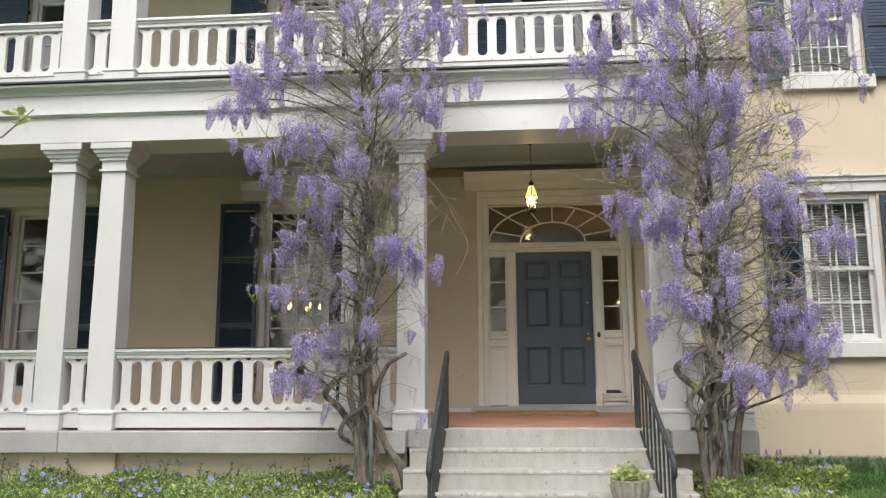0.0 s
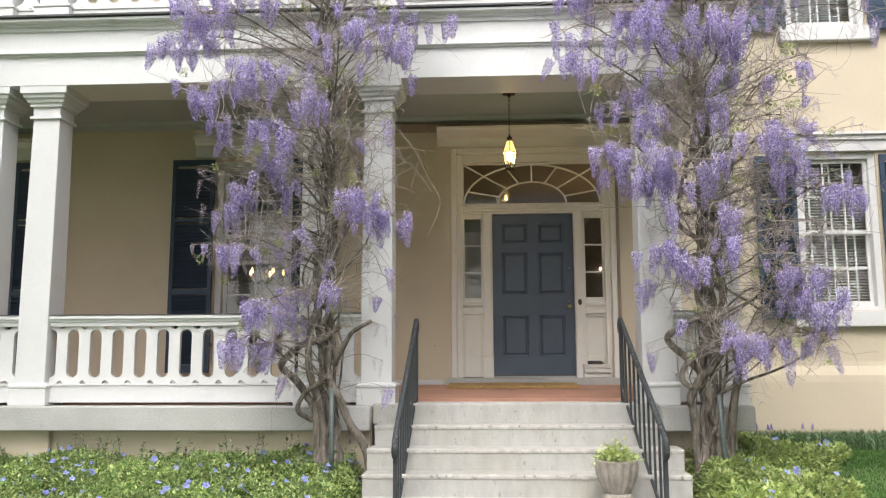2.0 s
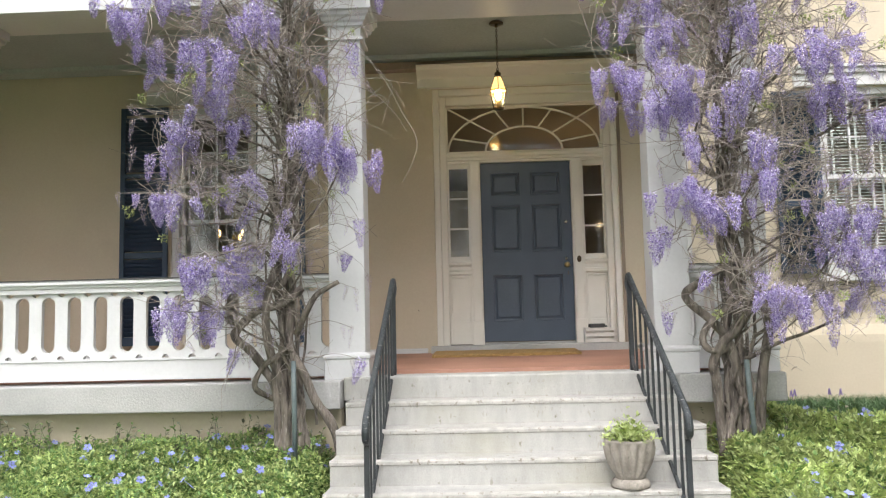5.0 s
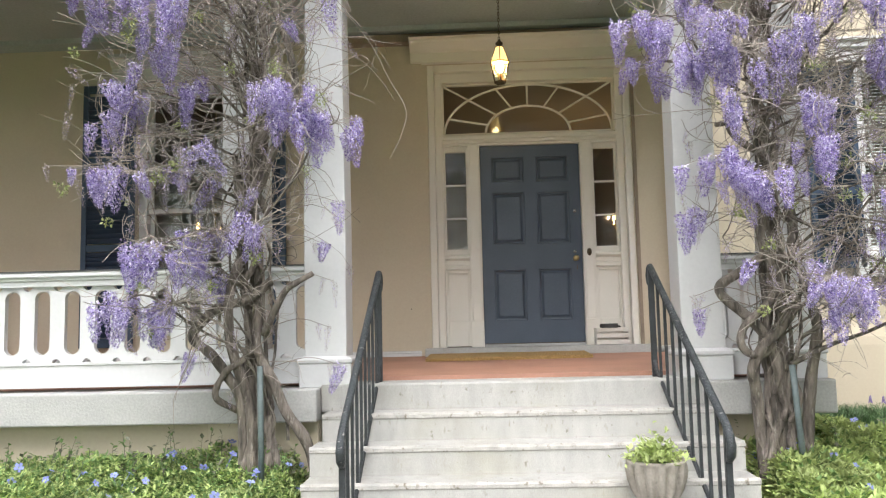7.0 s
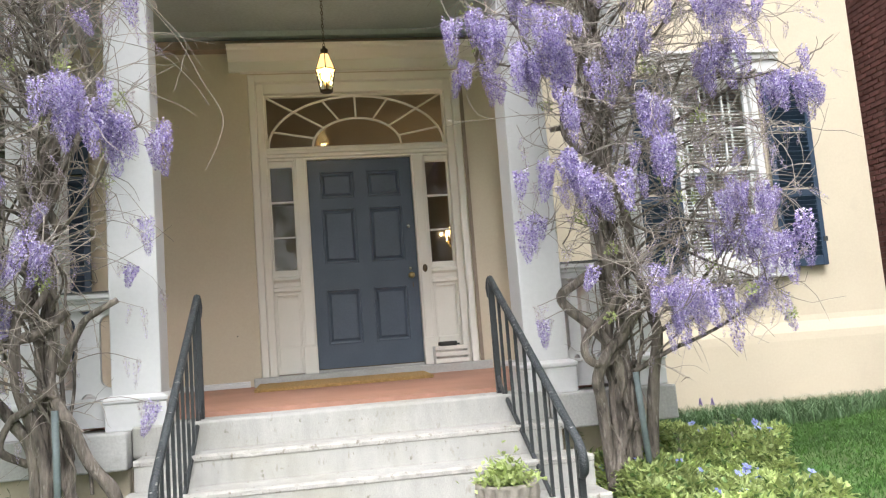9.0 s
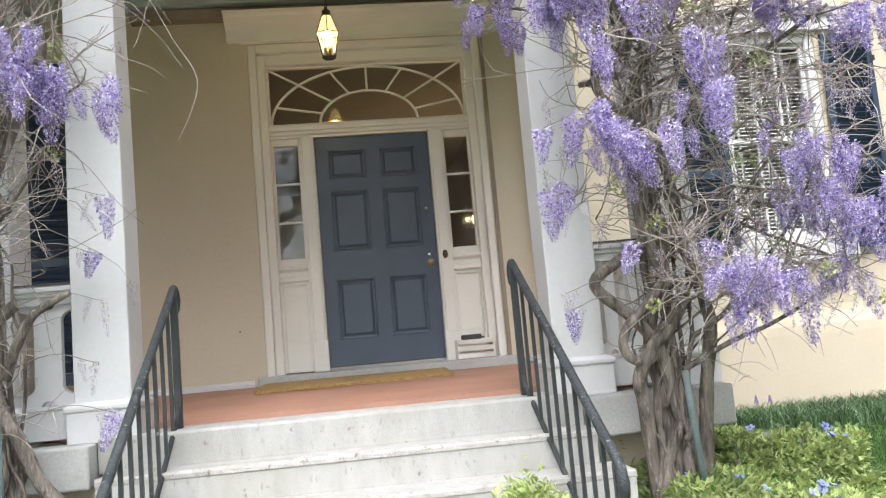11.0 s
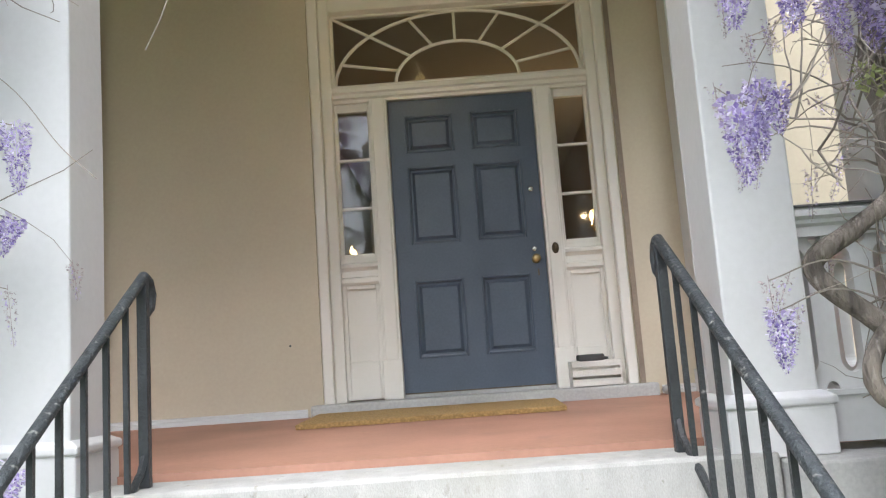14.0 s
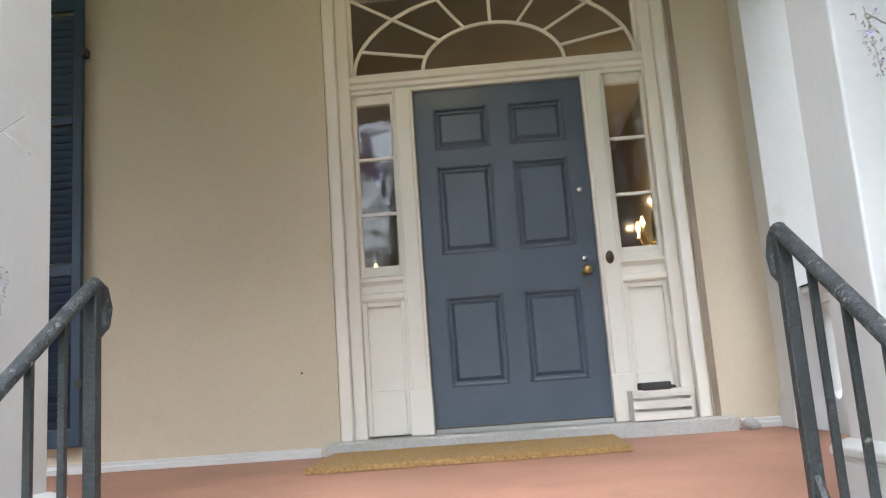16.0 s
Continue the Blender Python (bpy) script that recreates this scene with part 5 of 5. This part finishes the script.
LEFT_SMALL = [
    (-3.12, -3.70, 4.45), (-1.28, -3.94, 3.90), (-2.32, -4.29, 3.34), (-2.14, -4.28, 3.19), (-2.77, -3.61, 2.70), (-2.24, -3.65, 2.98),
    (-2.25, -3.31, 1.77), (-1.81, -3.86, 2.04), (-2.75, -3.80, 5.20), (-1.30, -3.80, 5.28), (-2.15, -3.60, 4.05),
]
LEFT_FADED = [
    (-2.56, -3.84, 2.36), (-2.35, -3.70, 2.44), (-2.05, -3.42, 2.45), (-2.45, -3.75, 2.60), (-2.60, -3.70, 5.10), (-2.20, -3.60, 4.85),
    (-1.70, -3.60, 4.70), (-2.55, -3.75, 4.05), (-1.60, -3.45, 3.45), (-1.50, -3.60, 4.75), (-2.35, -3.70, 1.60),
]
RIGHT_FULL = [
    (0.22, -3.39, 4.72), (0.23, -4.00, 4.00), (0.55, -4.02, 4.26), (0.80, -3.80, 4.17), (1.01, -3.91, 4.70), (1.24, -3.99, 4.16), (1.41, -3.97, 4.05),
    (1.99, -3.68, 4.76), (2.24, -3.76, 4.89), (0.91, -3.70, 5.14), (0.53, -3.70, 5.10), (2.60, -3.70, 5.01), (0.48, -3.77, 3.19), (0.50, -3.30, 3.05),
    (0.83, -4.12, 3.05), (0.70, -3.91, 2.89), (0.92, -3.95, 2.94), (1.34, -3.75, 3.53), (0.78, -3.80, 3.46), (1.65, -4.25, 3.09), (1.97, -3.70, 3.06),
    (2.24, -3.75, 2.85), (0.89, -3.84, 2.36), (0.94, -3.84, 2.24), (1.09, -3.99, 2.18), (1.70, -3.60, 1.62), (1.82, -3.70, 1.96), (1.36, -4.05, 1.62),
    (1.94, -3.72, 2.20), (2.09, -3.75, 1.90),
]
RIGHT_SMALL = [
    (0.04, -3.63, 4.22), (2.81, -3.30, 4.50), (2.07, -3.81, 3.94), (0.73, -3.86, 3.22), (1.18, -4.16, 2.99), (1.42, -4.17, 3.12), (0.90, -4.00, 2.66),
    (1.84, -3.62, 2.99), (0.40, -3.70, 3.58), (0.66, -3.70, 3.67), (1.47, -3.70, 3.88), (1.84, -3.70, 3.78), (0.77, -3.51, 2.05), (2.37, -3.77, 2.83),
    (1.33, -4.17, 2.33), (1.70, -3.95, 2.20), (2.02, -3.75, 1.60), (1.32, -4.00, 1.48), (1.28, -4.10, 2.58), (0.35, -3.60, 4.85),
]
RIGHT_FADED = [
    (1.70, -3.70, 5.05), (1.53, -3.70, 4.85), (1.81, -3.70, 4.50), (1.90, -3.70, 4.20), (1.75, -3.75, 3.45), (1.95, -3.75, 3.35), (2.10, -3.74, 2.45),
    (1.85, -3.70, 2.50), (2.20, -3.74, 2.10), (1.20, -3.90, 1.76), (2.10, -3.72, 1.62), (1.60, -3.60, 2.75), (0.50, -3.60, 4.50), (1.05, -3.70, 3.60),
    (1.85, -3.65, 1.62), (1.70, -3.60, 1.82), (0.70, -3.60, 3.90), (2.15, -3.75, 3.25),
]

wisteria(-1.97, [(0.5, -1.95), (1.0, -2.0), (1.5, -2.05), (2.0, -2.05), (2.4, -2.08), (2.8, -2.0), (3.2, -2.04), (3.8, -2.05), (4.2, -2.02), (4.7, -2.11), (5.1, -2.05), (5.8, -2.32)],
         [(0.030, 0.036, [(-1.91, -3.12, 1.85), (-2.05, -3.16, 1.73), (-2.23, -3.2, 1.68), (-2.37, -3.2, 1.56), (-2.40, -3.2, 1.48), (-2.29, -3.18, 1.38), (-2.19, -3.16, 1.24), (-2.10, -3.13, 1.04), (-2.1, -3.1, 0.5)]),
          (0.038, 0.028, [(-1.62, -3.05, 0.55), (-1.69, -3.1, 0.81), (-1.81, -3.14, 1.0), (-1.89, -3.16, 1.2), (-1.95, -3.16, 1.31), (-2.01, -3.12, 1.47), (-1.99, -3.1, 1.79), (-2.06, -3.08, 2.2)]),
          (0.036, 0.024, [(-2.03, -3.15, 0.5), (-2.04, -3.15, 1.01), (-2.15, -3.18, 1.4), (-2.17, -3.2, 1.63), (-2.15, -3.2, 1.83), (-2.10, -3.15, 2.03), (-2.04, -3.15, 2.29), (-2.12, -3.15, 2.47), (-2.15, -3.12, 2.7)]),
          (0.022, 0.020, [(-2.14, -3.1, 1.01), (-2.26, -3.18, 1.11), (-2.19, -3.2, 1.26), (-2.10, -3.2, 1.32), (-2.0, -3.15, 1.42)]),
          (0.020, 0.026, [(-2.24, -3.2, 1.93), (-2.10, -3.22, 1.83), (-2.0, -3.2, 1.98), (-2.1, -3.2, 2.18), (-1.96, -3.2, 2.46), (-1.87, -3.15, 2.74), (-1.75, -3.1, 3.14), (-1.80, -3.1, 3.45), (-1.92, -3.05, 3.8)]),
          (0.026, 0.017, [(-1.95, -3.14, 1.5), (-1.86, -3.25, 1.64), (-1.79, -3.27, 1.76), (-1.73, -3.28, 1.81), (-1.60, -3.28, 1.88)]),
          (0.028, 0.020, [(-1.94, -3.1, 2.31), (-2.06, -3.13, 2.56), (-2.03, -3.12, 2.75), (-2.07, -3.1, 2.96), (-2.2, -3.12, 3.37), (-2.15, -3.1, 3.56), (-2.1, -3.05, 3.9)])],
         LEFT_FULL, LEFT_SMALL, LEFT_FADED,
         [(-1.46, -3.14, 2.27, 1), (-1.60, -2.88, 2.02, 1), (-1.45, -3.14, 1.20, 1), (-1.45, -3.5, 3.52, 1), (-1.5, -3.1, 1.75, 0), (-2.33, -3.44, 1.30, 1), (-1.52, -3.2, 1.45, 0)],
         [[(-1.9, -3.1, 3.55), (-1.5, -3.2, 3.68), (-1.27, -3.05, 3.5), (-1.13, -2.95, 3.24), (-1.02, -2.9, 3.03), (-1.06, -2.88, 2.85), (-1.14, -2.86, 2.70)], [(-1.8, -3.1, 3.5), (-1.4, -3.0, 3.42), (-1.2, -2.95, 3.25), (-1.1, -2.9, 3.1)], [(-1.8, -2.9, 2.75), (-1.64, -2.8, 2.6), (-1.5, -2.76, 2.4), (-1.37, -2.75, 2.27)]],
         11, "twisted wisteria with lavender blooms climbing the white columns")
wisteria(1.36, [(0.5, 1.36), (0.8, 1.34), (1.4, 1.32), (2.0, 1.38), (2.5, 1.37), (2.9, 1.41), (3.4, 1.38), (3.7, 1.37), (4.2, 1.34), (4.8, 1.40), (5.3, 1.38), (5.8, 1.28)],
         [(0.026, 0.040, [(1.34, -3.13, 2.0), (1.26, -3.16, 1.92), (1.10, -3.2, 1.82), (0.975, -3.18, 1.71), (1.16, -3.2, 1.52), (1.26, -3.18, 1.39), (1.32, -3.15, 1.24), (1.34, -3.12, 1.04), (1.34, -3.1, 0.5)]),
          (0.026, 0.024, [(1.33, -3.2, 1.70), (1.22, -3.24, 1.59), (1.10, -3.25, 1.48), (1.07, -3.25, 1.38), (1.13, -3.24, 1.31), (1.24, -3.2, 1.32), (1.33, -3.16, 1.49)]),
          (0.040, 0.024, [(1.47, -3.1, 0.5), (1.49, -3.15, 0.9), (1.52, -3.17, 1.18), (1.57, -3.18, 1.45), (1.55, -3.18, 1.59), (1.51, -3.17, 1.78), (1.45, -3.15, 1.97), (1.48, -3.13, 2.12), (1.42, -3.1, 2.5)]),
          (0.038, 0.026, [(1.24, -3.05, 0.5), (1.18, -3.15, 1.06), (1.15, -3.2, 1.21), (1.22, -3.22, 1.36), (1.35, -3.23, 1.49), (1.42, -3.22, 1.64), (1.33, -3.2, 1.79), (1.24, -3.2, 2.12), (1.34, -3.17, 2.33), (1.4, -3.1, 2.7)]),
          (0.024, 0.022, [(1.37, -3.1, 2.55), (1.25, -3.2, 2.60), (1.14, -3.2, 2.68), (1.09, -3.2, 2.79), (1.14, -3.18, 3.01), (1.22, -3.12, 3.25), (1.35, -3.05, 3.5)]),
          (0.020, 0.016, [(1.29, -3.1, 2.85), (1.15, -3.16, 2.81), (1.01, -3.18, 2.78)]),
          (0.024, 0.010, [(1.37, -3.12, 2.40), (1.54, -3.2, 2.59), (1.71, -3.25, 2.73), (1.95, -3.4, 2.85), (2.2, -3.6, 3.0)]),
          (0.017, 0.005, [(1.39, -3.2, 1.24), (1.59, -3.33, 1.36), (1.78, -3.38, 1.43), (1.98, -3.42, 1.53), (2.2, -3.5, 1.70)]),
          (0.015, 0.005, [(1.45, -3.2, 1.40), (1.59, -3.38, 1.53), (1.78, -3.45, 1.76), (1.90, -3.55, 1.95), (2.0, -3.7, 2.25)]),
          (0.013, 0.006, [(1.42, -3.15, 2.2), (1.6, -3.3, 2.05), (1.8, -3.45, 1.88), (2.05, -3.55, 1.75)])],
         RIGHT_FULL, RIGHT_SMALL, RIGHT_FADED,
         [(0.80, -3.34, 1.50, 1), (0.83, -3.12, 2.02, 0), (0.76, -3.4, 1.58, 0), (0.86, -3.2, 2.35, 0), (2.27, -3.74, 2.53, 0), (2.1, -3.7, 2.0, 0)],
         [[(1.2, -3.1, 3.5), (0.75, -3.35, 3.25), (0.47, -3.4, 3.36), (0.37, -3.4, 3.46), (0.33, -3.4, 3.65), (0.4, -3.4, 3.95)], [(1.3, -3.1, 2.6), (1.1, -3.15, 2.65), (0.95, -3.15, 2.68), (0.86, -3.1, 2.75), (0.82, -3.08, 2.85)], [(1.9, -3.7, 4.4), (2.05, -3.75, 4.05), (2.3, -3.75, 3.9), (2.45, -3.75, 4.05), (2.42, -3.75, 4.22)]],
         23, "twisted wisteria with lavender blooms beside the steps")
for x, lean, h in ((-1.93, -0.01, 0.80), (1.40, -0.04, 0.74)):
    ob = thing("support_pipe", "thin weathered green support pipe beside the vine", "pipe", "support pipes", at=(x, -3.29, 0.5))
    bm = bmesh.new()
    tube(bm, [(0, 0, 0), (lean * 0.6, 0, h * 0.6), (lean, 0, h)], [0.019, 0.019, 0.019], 10)
    part("rod", bm, PIPE, ob, smooth=True)

# ---- ground ----
xs = [-320, -90, -40, -20, -14] + [-12 + 0.2 * i for i in range(121)] + [14, 20, 40, 90, 320]
ys = [-320, -90, -40, -24] + [-16 + 0.2 * i for i in range(161)] + [20, 30, 60, 320]
verts = [(x, y, ground_z(x, y) + (0.02 * noise.noise((x * 0.8, y * 0.8, 0)) if abs(x) < 14 and y < 10 else 0) - (0.03 if -1.7 < x < 1.1 and y < -4 else 0)) for y in ys for x in xs]
nx = len(xs)
faces = [(j * nx + i, j * nx + i + 1, (j + 1) * nx + i + 1, (j + 1) * nx + i) for j in range(len(ys) - 1) for i in range(nx - 1)]
me = bpy.data.meshes.new("ground")
me.from_pydata(verts, [], faces)
me.materials.append(SOIL)
me.update()
tagged(new("ground", me), "soil and short lawn sloping down from the house", "ground", kind="structure")
structure("pavement", boxes((-1.55, 1.0, -16, -4.06, -0.12, 0.06)), PATHSTONE, "plain stone walk leading to the steps", "path", 0.01)


# ---- planting ----
def bed_spots(n, x0, x1, y0, y1, seed, lift, keep=lambda x, y: True):
    rng = np.random.default_rng(seed)
    out = []
    while len(out) < n:
        x, y = rng.uniform(x0, x1), rng.uniform(y0, y1)
        if not keep(x, y):
            continue
        h = lift * (0.75 + 0.55 * noise.noise((x * 1.9, y * 1.9, 3.0)) + 0.25 * noise.noise((x * 7, y * 7, 9.0)))
        out.append((x, y, ground_z(x, y) + h * (1 - 0.6 * rng.random() ** 2)))
    return np.array(out)


def flower_mesh():
    bm = bmesh.new()
    for k in range(5):
        a = radians(72 * k)
        p = [(0.003, 0), (0.012, -0.009), (0.024, -0.006), (0.023, 0.009), (0.010, 0.007)]
        q = [bm.verts.new((u * math.cos(a) - w * math.sin(a), u * math.sin(a) + w * math.cos(a), 0.004 + 0.15 * u)) for u, w in p]
        bm.faces.new(q)
    v = [bm.verts.new((0.002 * math.cos(a), 0.002 * math.sin(a), z)) for z in (0.003, -0.07) for a in (0, 2.1, 4.2)]
    for i in range(3):
        bm.faces.new((v[i], v[(i + 1) % 3], v[3 + (i + 1) % 3], v[3 + i]))
    return mesh_of("flower", bm, VINCA)


FLOWER = flower_mesh()


def bed(name, label, spots, sprig_rows, flowers, seed, share, size):
    ob = thing(name, label, "plant bed", "vinca beds")
    leaf_cloud(spots, size, [LEAF, LIME], "leaves", ob, "dense glossy green leaves", seed, share=share, width=0.22)
    rnd = random.Random(seed)
    bm = bmesh.new()
    tips = []
    for x, y, h in sprig_rows:
        z = ground_z(x, y)
        top = Vector((x + rnd.gauss(0, 0.05), y + rnd.gauss(0, 0.03), z + h))
        tube(bm, [(x, y, z), ((x + top.x) / 2, y, z + h * 0.55), top], [0.003, 0.0025, 0.0015], 4)
        for k in range(9):
            t = 0.5 + 0.5 * k / 8
            tips.append(Vector((x, y, z)).lerp(top, t))
    part("sprig_growth", bm, SPRIG, ob, kind="stuff")
    leaf_cloud(np.array(tips), 0.045, [LEAF, SPRIG], "sprig_leaves", ob, "dark reddish tipped sprigs", seed + 1)
    for k in range(flowers):
        s = spots[rnd.randrange(len(spots))]
        part_of("flower", FLOWER, ob, pose(s[0], s[1], s[2] + 0.055, 35 + rnd.gauss(0, 22), rnd.gauss(0, 22), rnd.uniform(0, 60)) @ Matrix.Scale(rnd.uniform(0.8, 1.35), 4))
    return ob


rnd = random.Random(77)
left_keep = lambda x, y: x < -1.68 or y < -4.2 and x < -1.62
spots = np.concatenate([bed_spots(98000, -5.6, -1.66, -5.9, -2.80, 1, 0.19, left_keep), bed_spots(9000, -9.6, -5.6, -5.9, -2.80, 2, 0.2)])
bed("vinca_bed", "dense green vinca bed with blue flowers before the porch", spots, [(rnd.uniform(-6.2, -1.75), rnd.uniform(-3.3, -2.82), rnd.uniform(0.18, 0.34)) for _ in range(85)], 230, 31, 0.55, 0.042)
edge = lambda y: 2.36 + 0.07 * math.sin(4.1 * y) + 0.35 * (y + 3)
spots = bed_spots(46000, 1.08, 3.0, -5.9, -2.1, 3, 0.21, lambda x, y: x < edge(y) + 0.28 * noise.noise((x * 4, y * 4, 5)) and (y < -2.74 or x > 1.85))
bed("vinca_bed", "lime and green vinca bed beside the lawn", spots, [(rnd.uniform(1.2, 2.4), rnd.uniform(-3.1, -2.4), rnd.uniform(0.2, 0.32)) for _ in range(16)], 60, 47, 0.85, 0.062)


def grass(name, label, n, x0, x1, y0, y1, h, mat, seed, keep):
    rng = np.random.default_rng(seed)
    x, y = rng.uniform(x0, x1, n), rng.uniform(y0, y1, n)
    ok = np.array([keep(a, b) for a, b in zip(x, y)])
    x, y = x[ok], y[ok]
    z = np.array([ground_z(a, b) for a, b in zip(x, y)]) - 0.01
    k = len(x)
    a = rng.uniform(0, 2 * np.pi, k)
    hh = h * rng.uniform(0.5, 1.3, k)
    bend = rng.normal(0, 0.5, (k, 2)) * hh[:, None]
    w = 0.0035 + 0.02 * h
    p = np.stack([x, y, z], 1)
    s = np.stack([np.cos(a) * w, np.sin(a) * w, np.zeros(k)], 1)
    mid = p + np.concatenate([bend * 0.35, (hh * 0.6)[:, None]], 1)
    tip = p + np.concatenate([bend, hh[:, None]], 1)
    verts = np.stack([p - s, p + s, mid - s * 0.7, mid + s * 0.7, tip], 1).reshape(-1, 3)
    i = np.arange(k)[:, None] * 5
    f = np.concatenate([i + np.array([[0, 1, 3]]), i + np.array([[0, 3, 2]]), i + np.array([[2, 3, 4]])], 1).reshape(-1, 3)
    me = bpy.data.meshes.new(name)
    me.from_pydata(verts.tolist(), [], f.tolist())
    me.materials.append(mat)
    me.update()
    return tagged(new(name, me), label, "grass", kind="stuff")


grass("lawn_grass", "short green lawn grass beside the house", 230000, 1.9, 7.15, -7.0, 2.5, 0.038, GRASS, 4, lambda x, y: x > edge(y) - 0.15 and not (y > -0.2 and x < 5.5))
grass("border_grass", "long arching dark green border grass along the house wall", 15000, 2.0, 7.1, -1.5, -0.24, 0.15, BORDER, 8, lambda x, y: y > -1.15 + 0.22 * math.sin(3 * x) and not (y > 0.2 and x < 5.6))
for x, y in ((2.35, -0.75), (2.46, -0.68), (2.55, -0.8), (2.62, -0.7), (3.0, -0.62), (3.08, -0.7), (5.75, -0.55), (5.9, -0.45), (6.05, -0.5)):
    grape = thing("grape_hyacinth", "small violet grape hyacinth spike in the border", "flower", "grape hyacinths", at=(x, y, ground_z(x, y)))
    bm = bmesh.new()
    tube(bm, [(0, 0, -0.01), (0.006, 0, 0.12), (0.004, 0.004, 0.18)], [0.003, 0.0025, 0.002], 5)
    part("stalk", bm, LEAF, grape)
    bm = bmesh.new()
    for k in range(22):
        a, t = k * 2.4, k / 21
        lathe(bm, [(0.002, -0.006), (0.0065 - 0.003 * t, 0.0), (0.003, 0.007)], 6, at=((0.015 - 0.011 * t) * math.cos(a) + 0.004, (0.015 - 0.011 * t) * math.sin(a), 0.18 + 0.06 * t))
    part("bells", bm, VIOLET, grape, "tight violet bells")

# ---- neighbour and trees ----
house = thing("brick_building", "red brick neighbouring building beyond the lawn", "building", at=(0, 0, 0))
# Carried forward to y -7, out of view, to keep sky off the wing wall.
part("wall", boxes((7.02, 7.5, -7.0, 14.0, 0.3, 9.5)), MORTAR, house, "mortar-jointed side wall")
part("unseen_front_wall", boxes((7.5, 16.0, -7.0, -6.6, 0.3, 9.5)), BRICK, house)
part("roof", boxes((6.8, 16.2, -7.2, 14.2, 9.5, 9.8)), ROOFING, house)


def tree(x, y, height, seed, label):
    rnd = random.Random(seed)
    ob = thing("tree", label, "tree", "garden trees", at=(x, y, 0))
    bm = bmesh.new()
    tube(bm, [(0, 0, -0.1), (0.05, 0.03, height * 0.2), (-0.06, 0.1, height * 0.45), (0.05, 0, height * 0.7)], [0.3, 0.22, 0.17, 0.08], 10)
    ends = []
    for k in range(11):
        a, z = rnd.uniform(0, 6.3), height * rnd.uniform(0.28, 0.66)
        l = height * rnd.uniform(0.22, 0.38)
        e = Vector((l * math.cos(a), l * math.sin(a), z + l * rnd.uniform(0.3, 0.9)))
        tube(bm, [(0, 0, z), (e.x * 0.5, e.y * 0.5, z + (e.z - z) * 0.35), e], [0.09, 0.06, 0.02], 6)
        ends += [e, e * 0.8]
    part("trunk", bm, BARK, ob, smooth=True)
    rng = np.random.default_rng(seed)
    q = np.concatenate([np.array(e) + rng.normal(0, height * 0.085, (230, 3)) for e in ends])
    leaf_cloud(q, 0.3, [TREELEAF], "crown", ob, "loose crown of small green leaves", seed)
    return ob


# Unseen trees: mirrored in panes and blocking low sky; last two only for shade.
for x, y, h, s in ((-22, -15, 14, 1), (-15, -15, 15, 2), (-9, -18, 15, 3), (-3, -22, 14, 4), (2.5, -19, 12, 5), (8, -21, 13, 6), (14, -18, 12, 7), (20, -20, 13, 8), (12.8, -13, 14, 9), (-11.5, -8.5, 13, 10)):
    tree(x, y, h, s, "green leafy tree out of view, for reflections and shade")


# ---- sapling whose tip hangs into the first view ----
sapling = thing("sapling", "young sapling with pale yellow-green leaf tips", "sapling", at=(-4.6, -9.0, 0))
bm = bmesh.new()
tube(bm, [(0, 0, -0.05), (0.1, 0, 0.9), (0.4, 0.1, 1.7), (1.0, 0.2, 2.1), (1.7, 0.35, 2.25), (2.2, 0.4, 2.40), (2.31, 0.4, 2.50)], [0.022, 0.019, 0.015, 0.01, 0.006, 0.004, 0.002], 7)
part("stem", bm, TWIG, sapling, smooth=True)
rng = np.random.default_rng(9)
leaf_cloud(np.array((2.26, 0.4, 2.46)) + rng.normal(0, 0.016, (15, 3)), 0.05, [LIME], "leaf_tip", sapling, "cluster of young leaves", 12)

# ---- bricks of the neighbouring side wall ----
brick_bm = boxes((-0.0, 0.03, -0.1035, 0.1035, -0.0315, 0.0315))
bmesh.ops.bevel(brick_bm, geom=[e for e in brick_bm.edges if all(v.co.x < 0.01 for v in e.verts)], offset=0.004, segments=1, affect="EDGES")
BRICK_MESH = mesh_of("brick", brick_bm, FACED)
rnd = random.Random(31)
joined = bmesh.new()
for j in range(110):
    z = 0.62 + 0.074 * j
    for i in range(64):
        y = -6.8 + 0.219 * i + (0.1095 if j % 2 else 0)
        out = 6.995 + rnd.gauss(0, 0.002)
        if 1.5 < y < 3.4 and 3.0 < z < 5.5:
            part_of("brick", BRICK_MESH, house, Matrix.Translation((out, y, z)))
        elif z < 8.7:
            box(joined, out, 7.025, y - 0.1035, y + 0.1035, z - 0.0315, z + 0.0315)
part("brickwork", joined, FACED, house, "weathered red brick courses", kind="stuff")
pipe = thing("drain_pipe", "white pipe running low along the brick wall", "pipe")
bm = bmesh.new()
tube(bm, [(6.93, 0.2, 0.98), (6.93, 4.0, 0.98), (6.93, 9.0, 0.98)], [0.045] * 3, 12)
part("tube", bm, WHITE, pipe, smooth=True)
for y in (0.5, 2.6, 4.8, 7.0):
    part("bracket", boxes((6.92, 7.02, y - 0.02, y + 0.02, 0.91, 1.04)), WHITE, pipe)
ledge = thing("stone_ledge", "low mossy stone ledge between the two houses", "stone ledge")
part("slab", boxes((5.75, 6.98, 0.5, 5.0, 0.45, 0.80)), SLAB, ledge, bevel=0.02)
part("slab", boxes((5.62, 6.98, 0.0, 0.495, 0.45, 0.70)), SLAB, ledge, bevel=0.02)
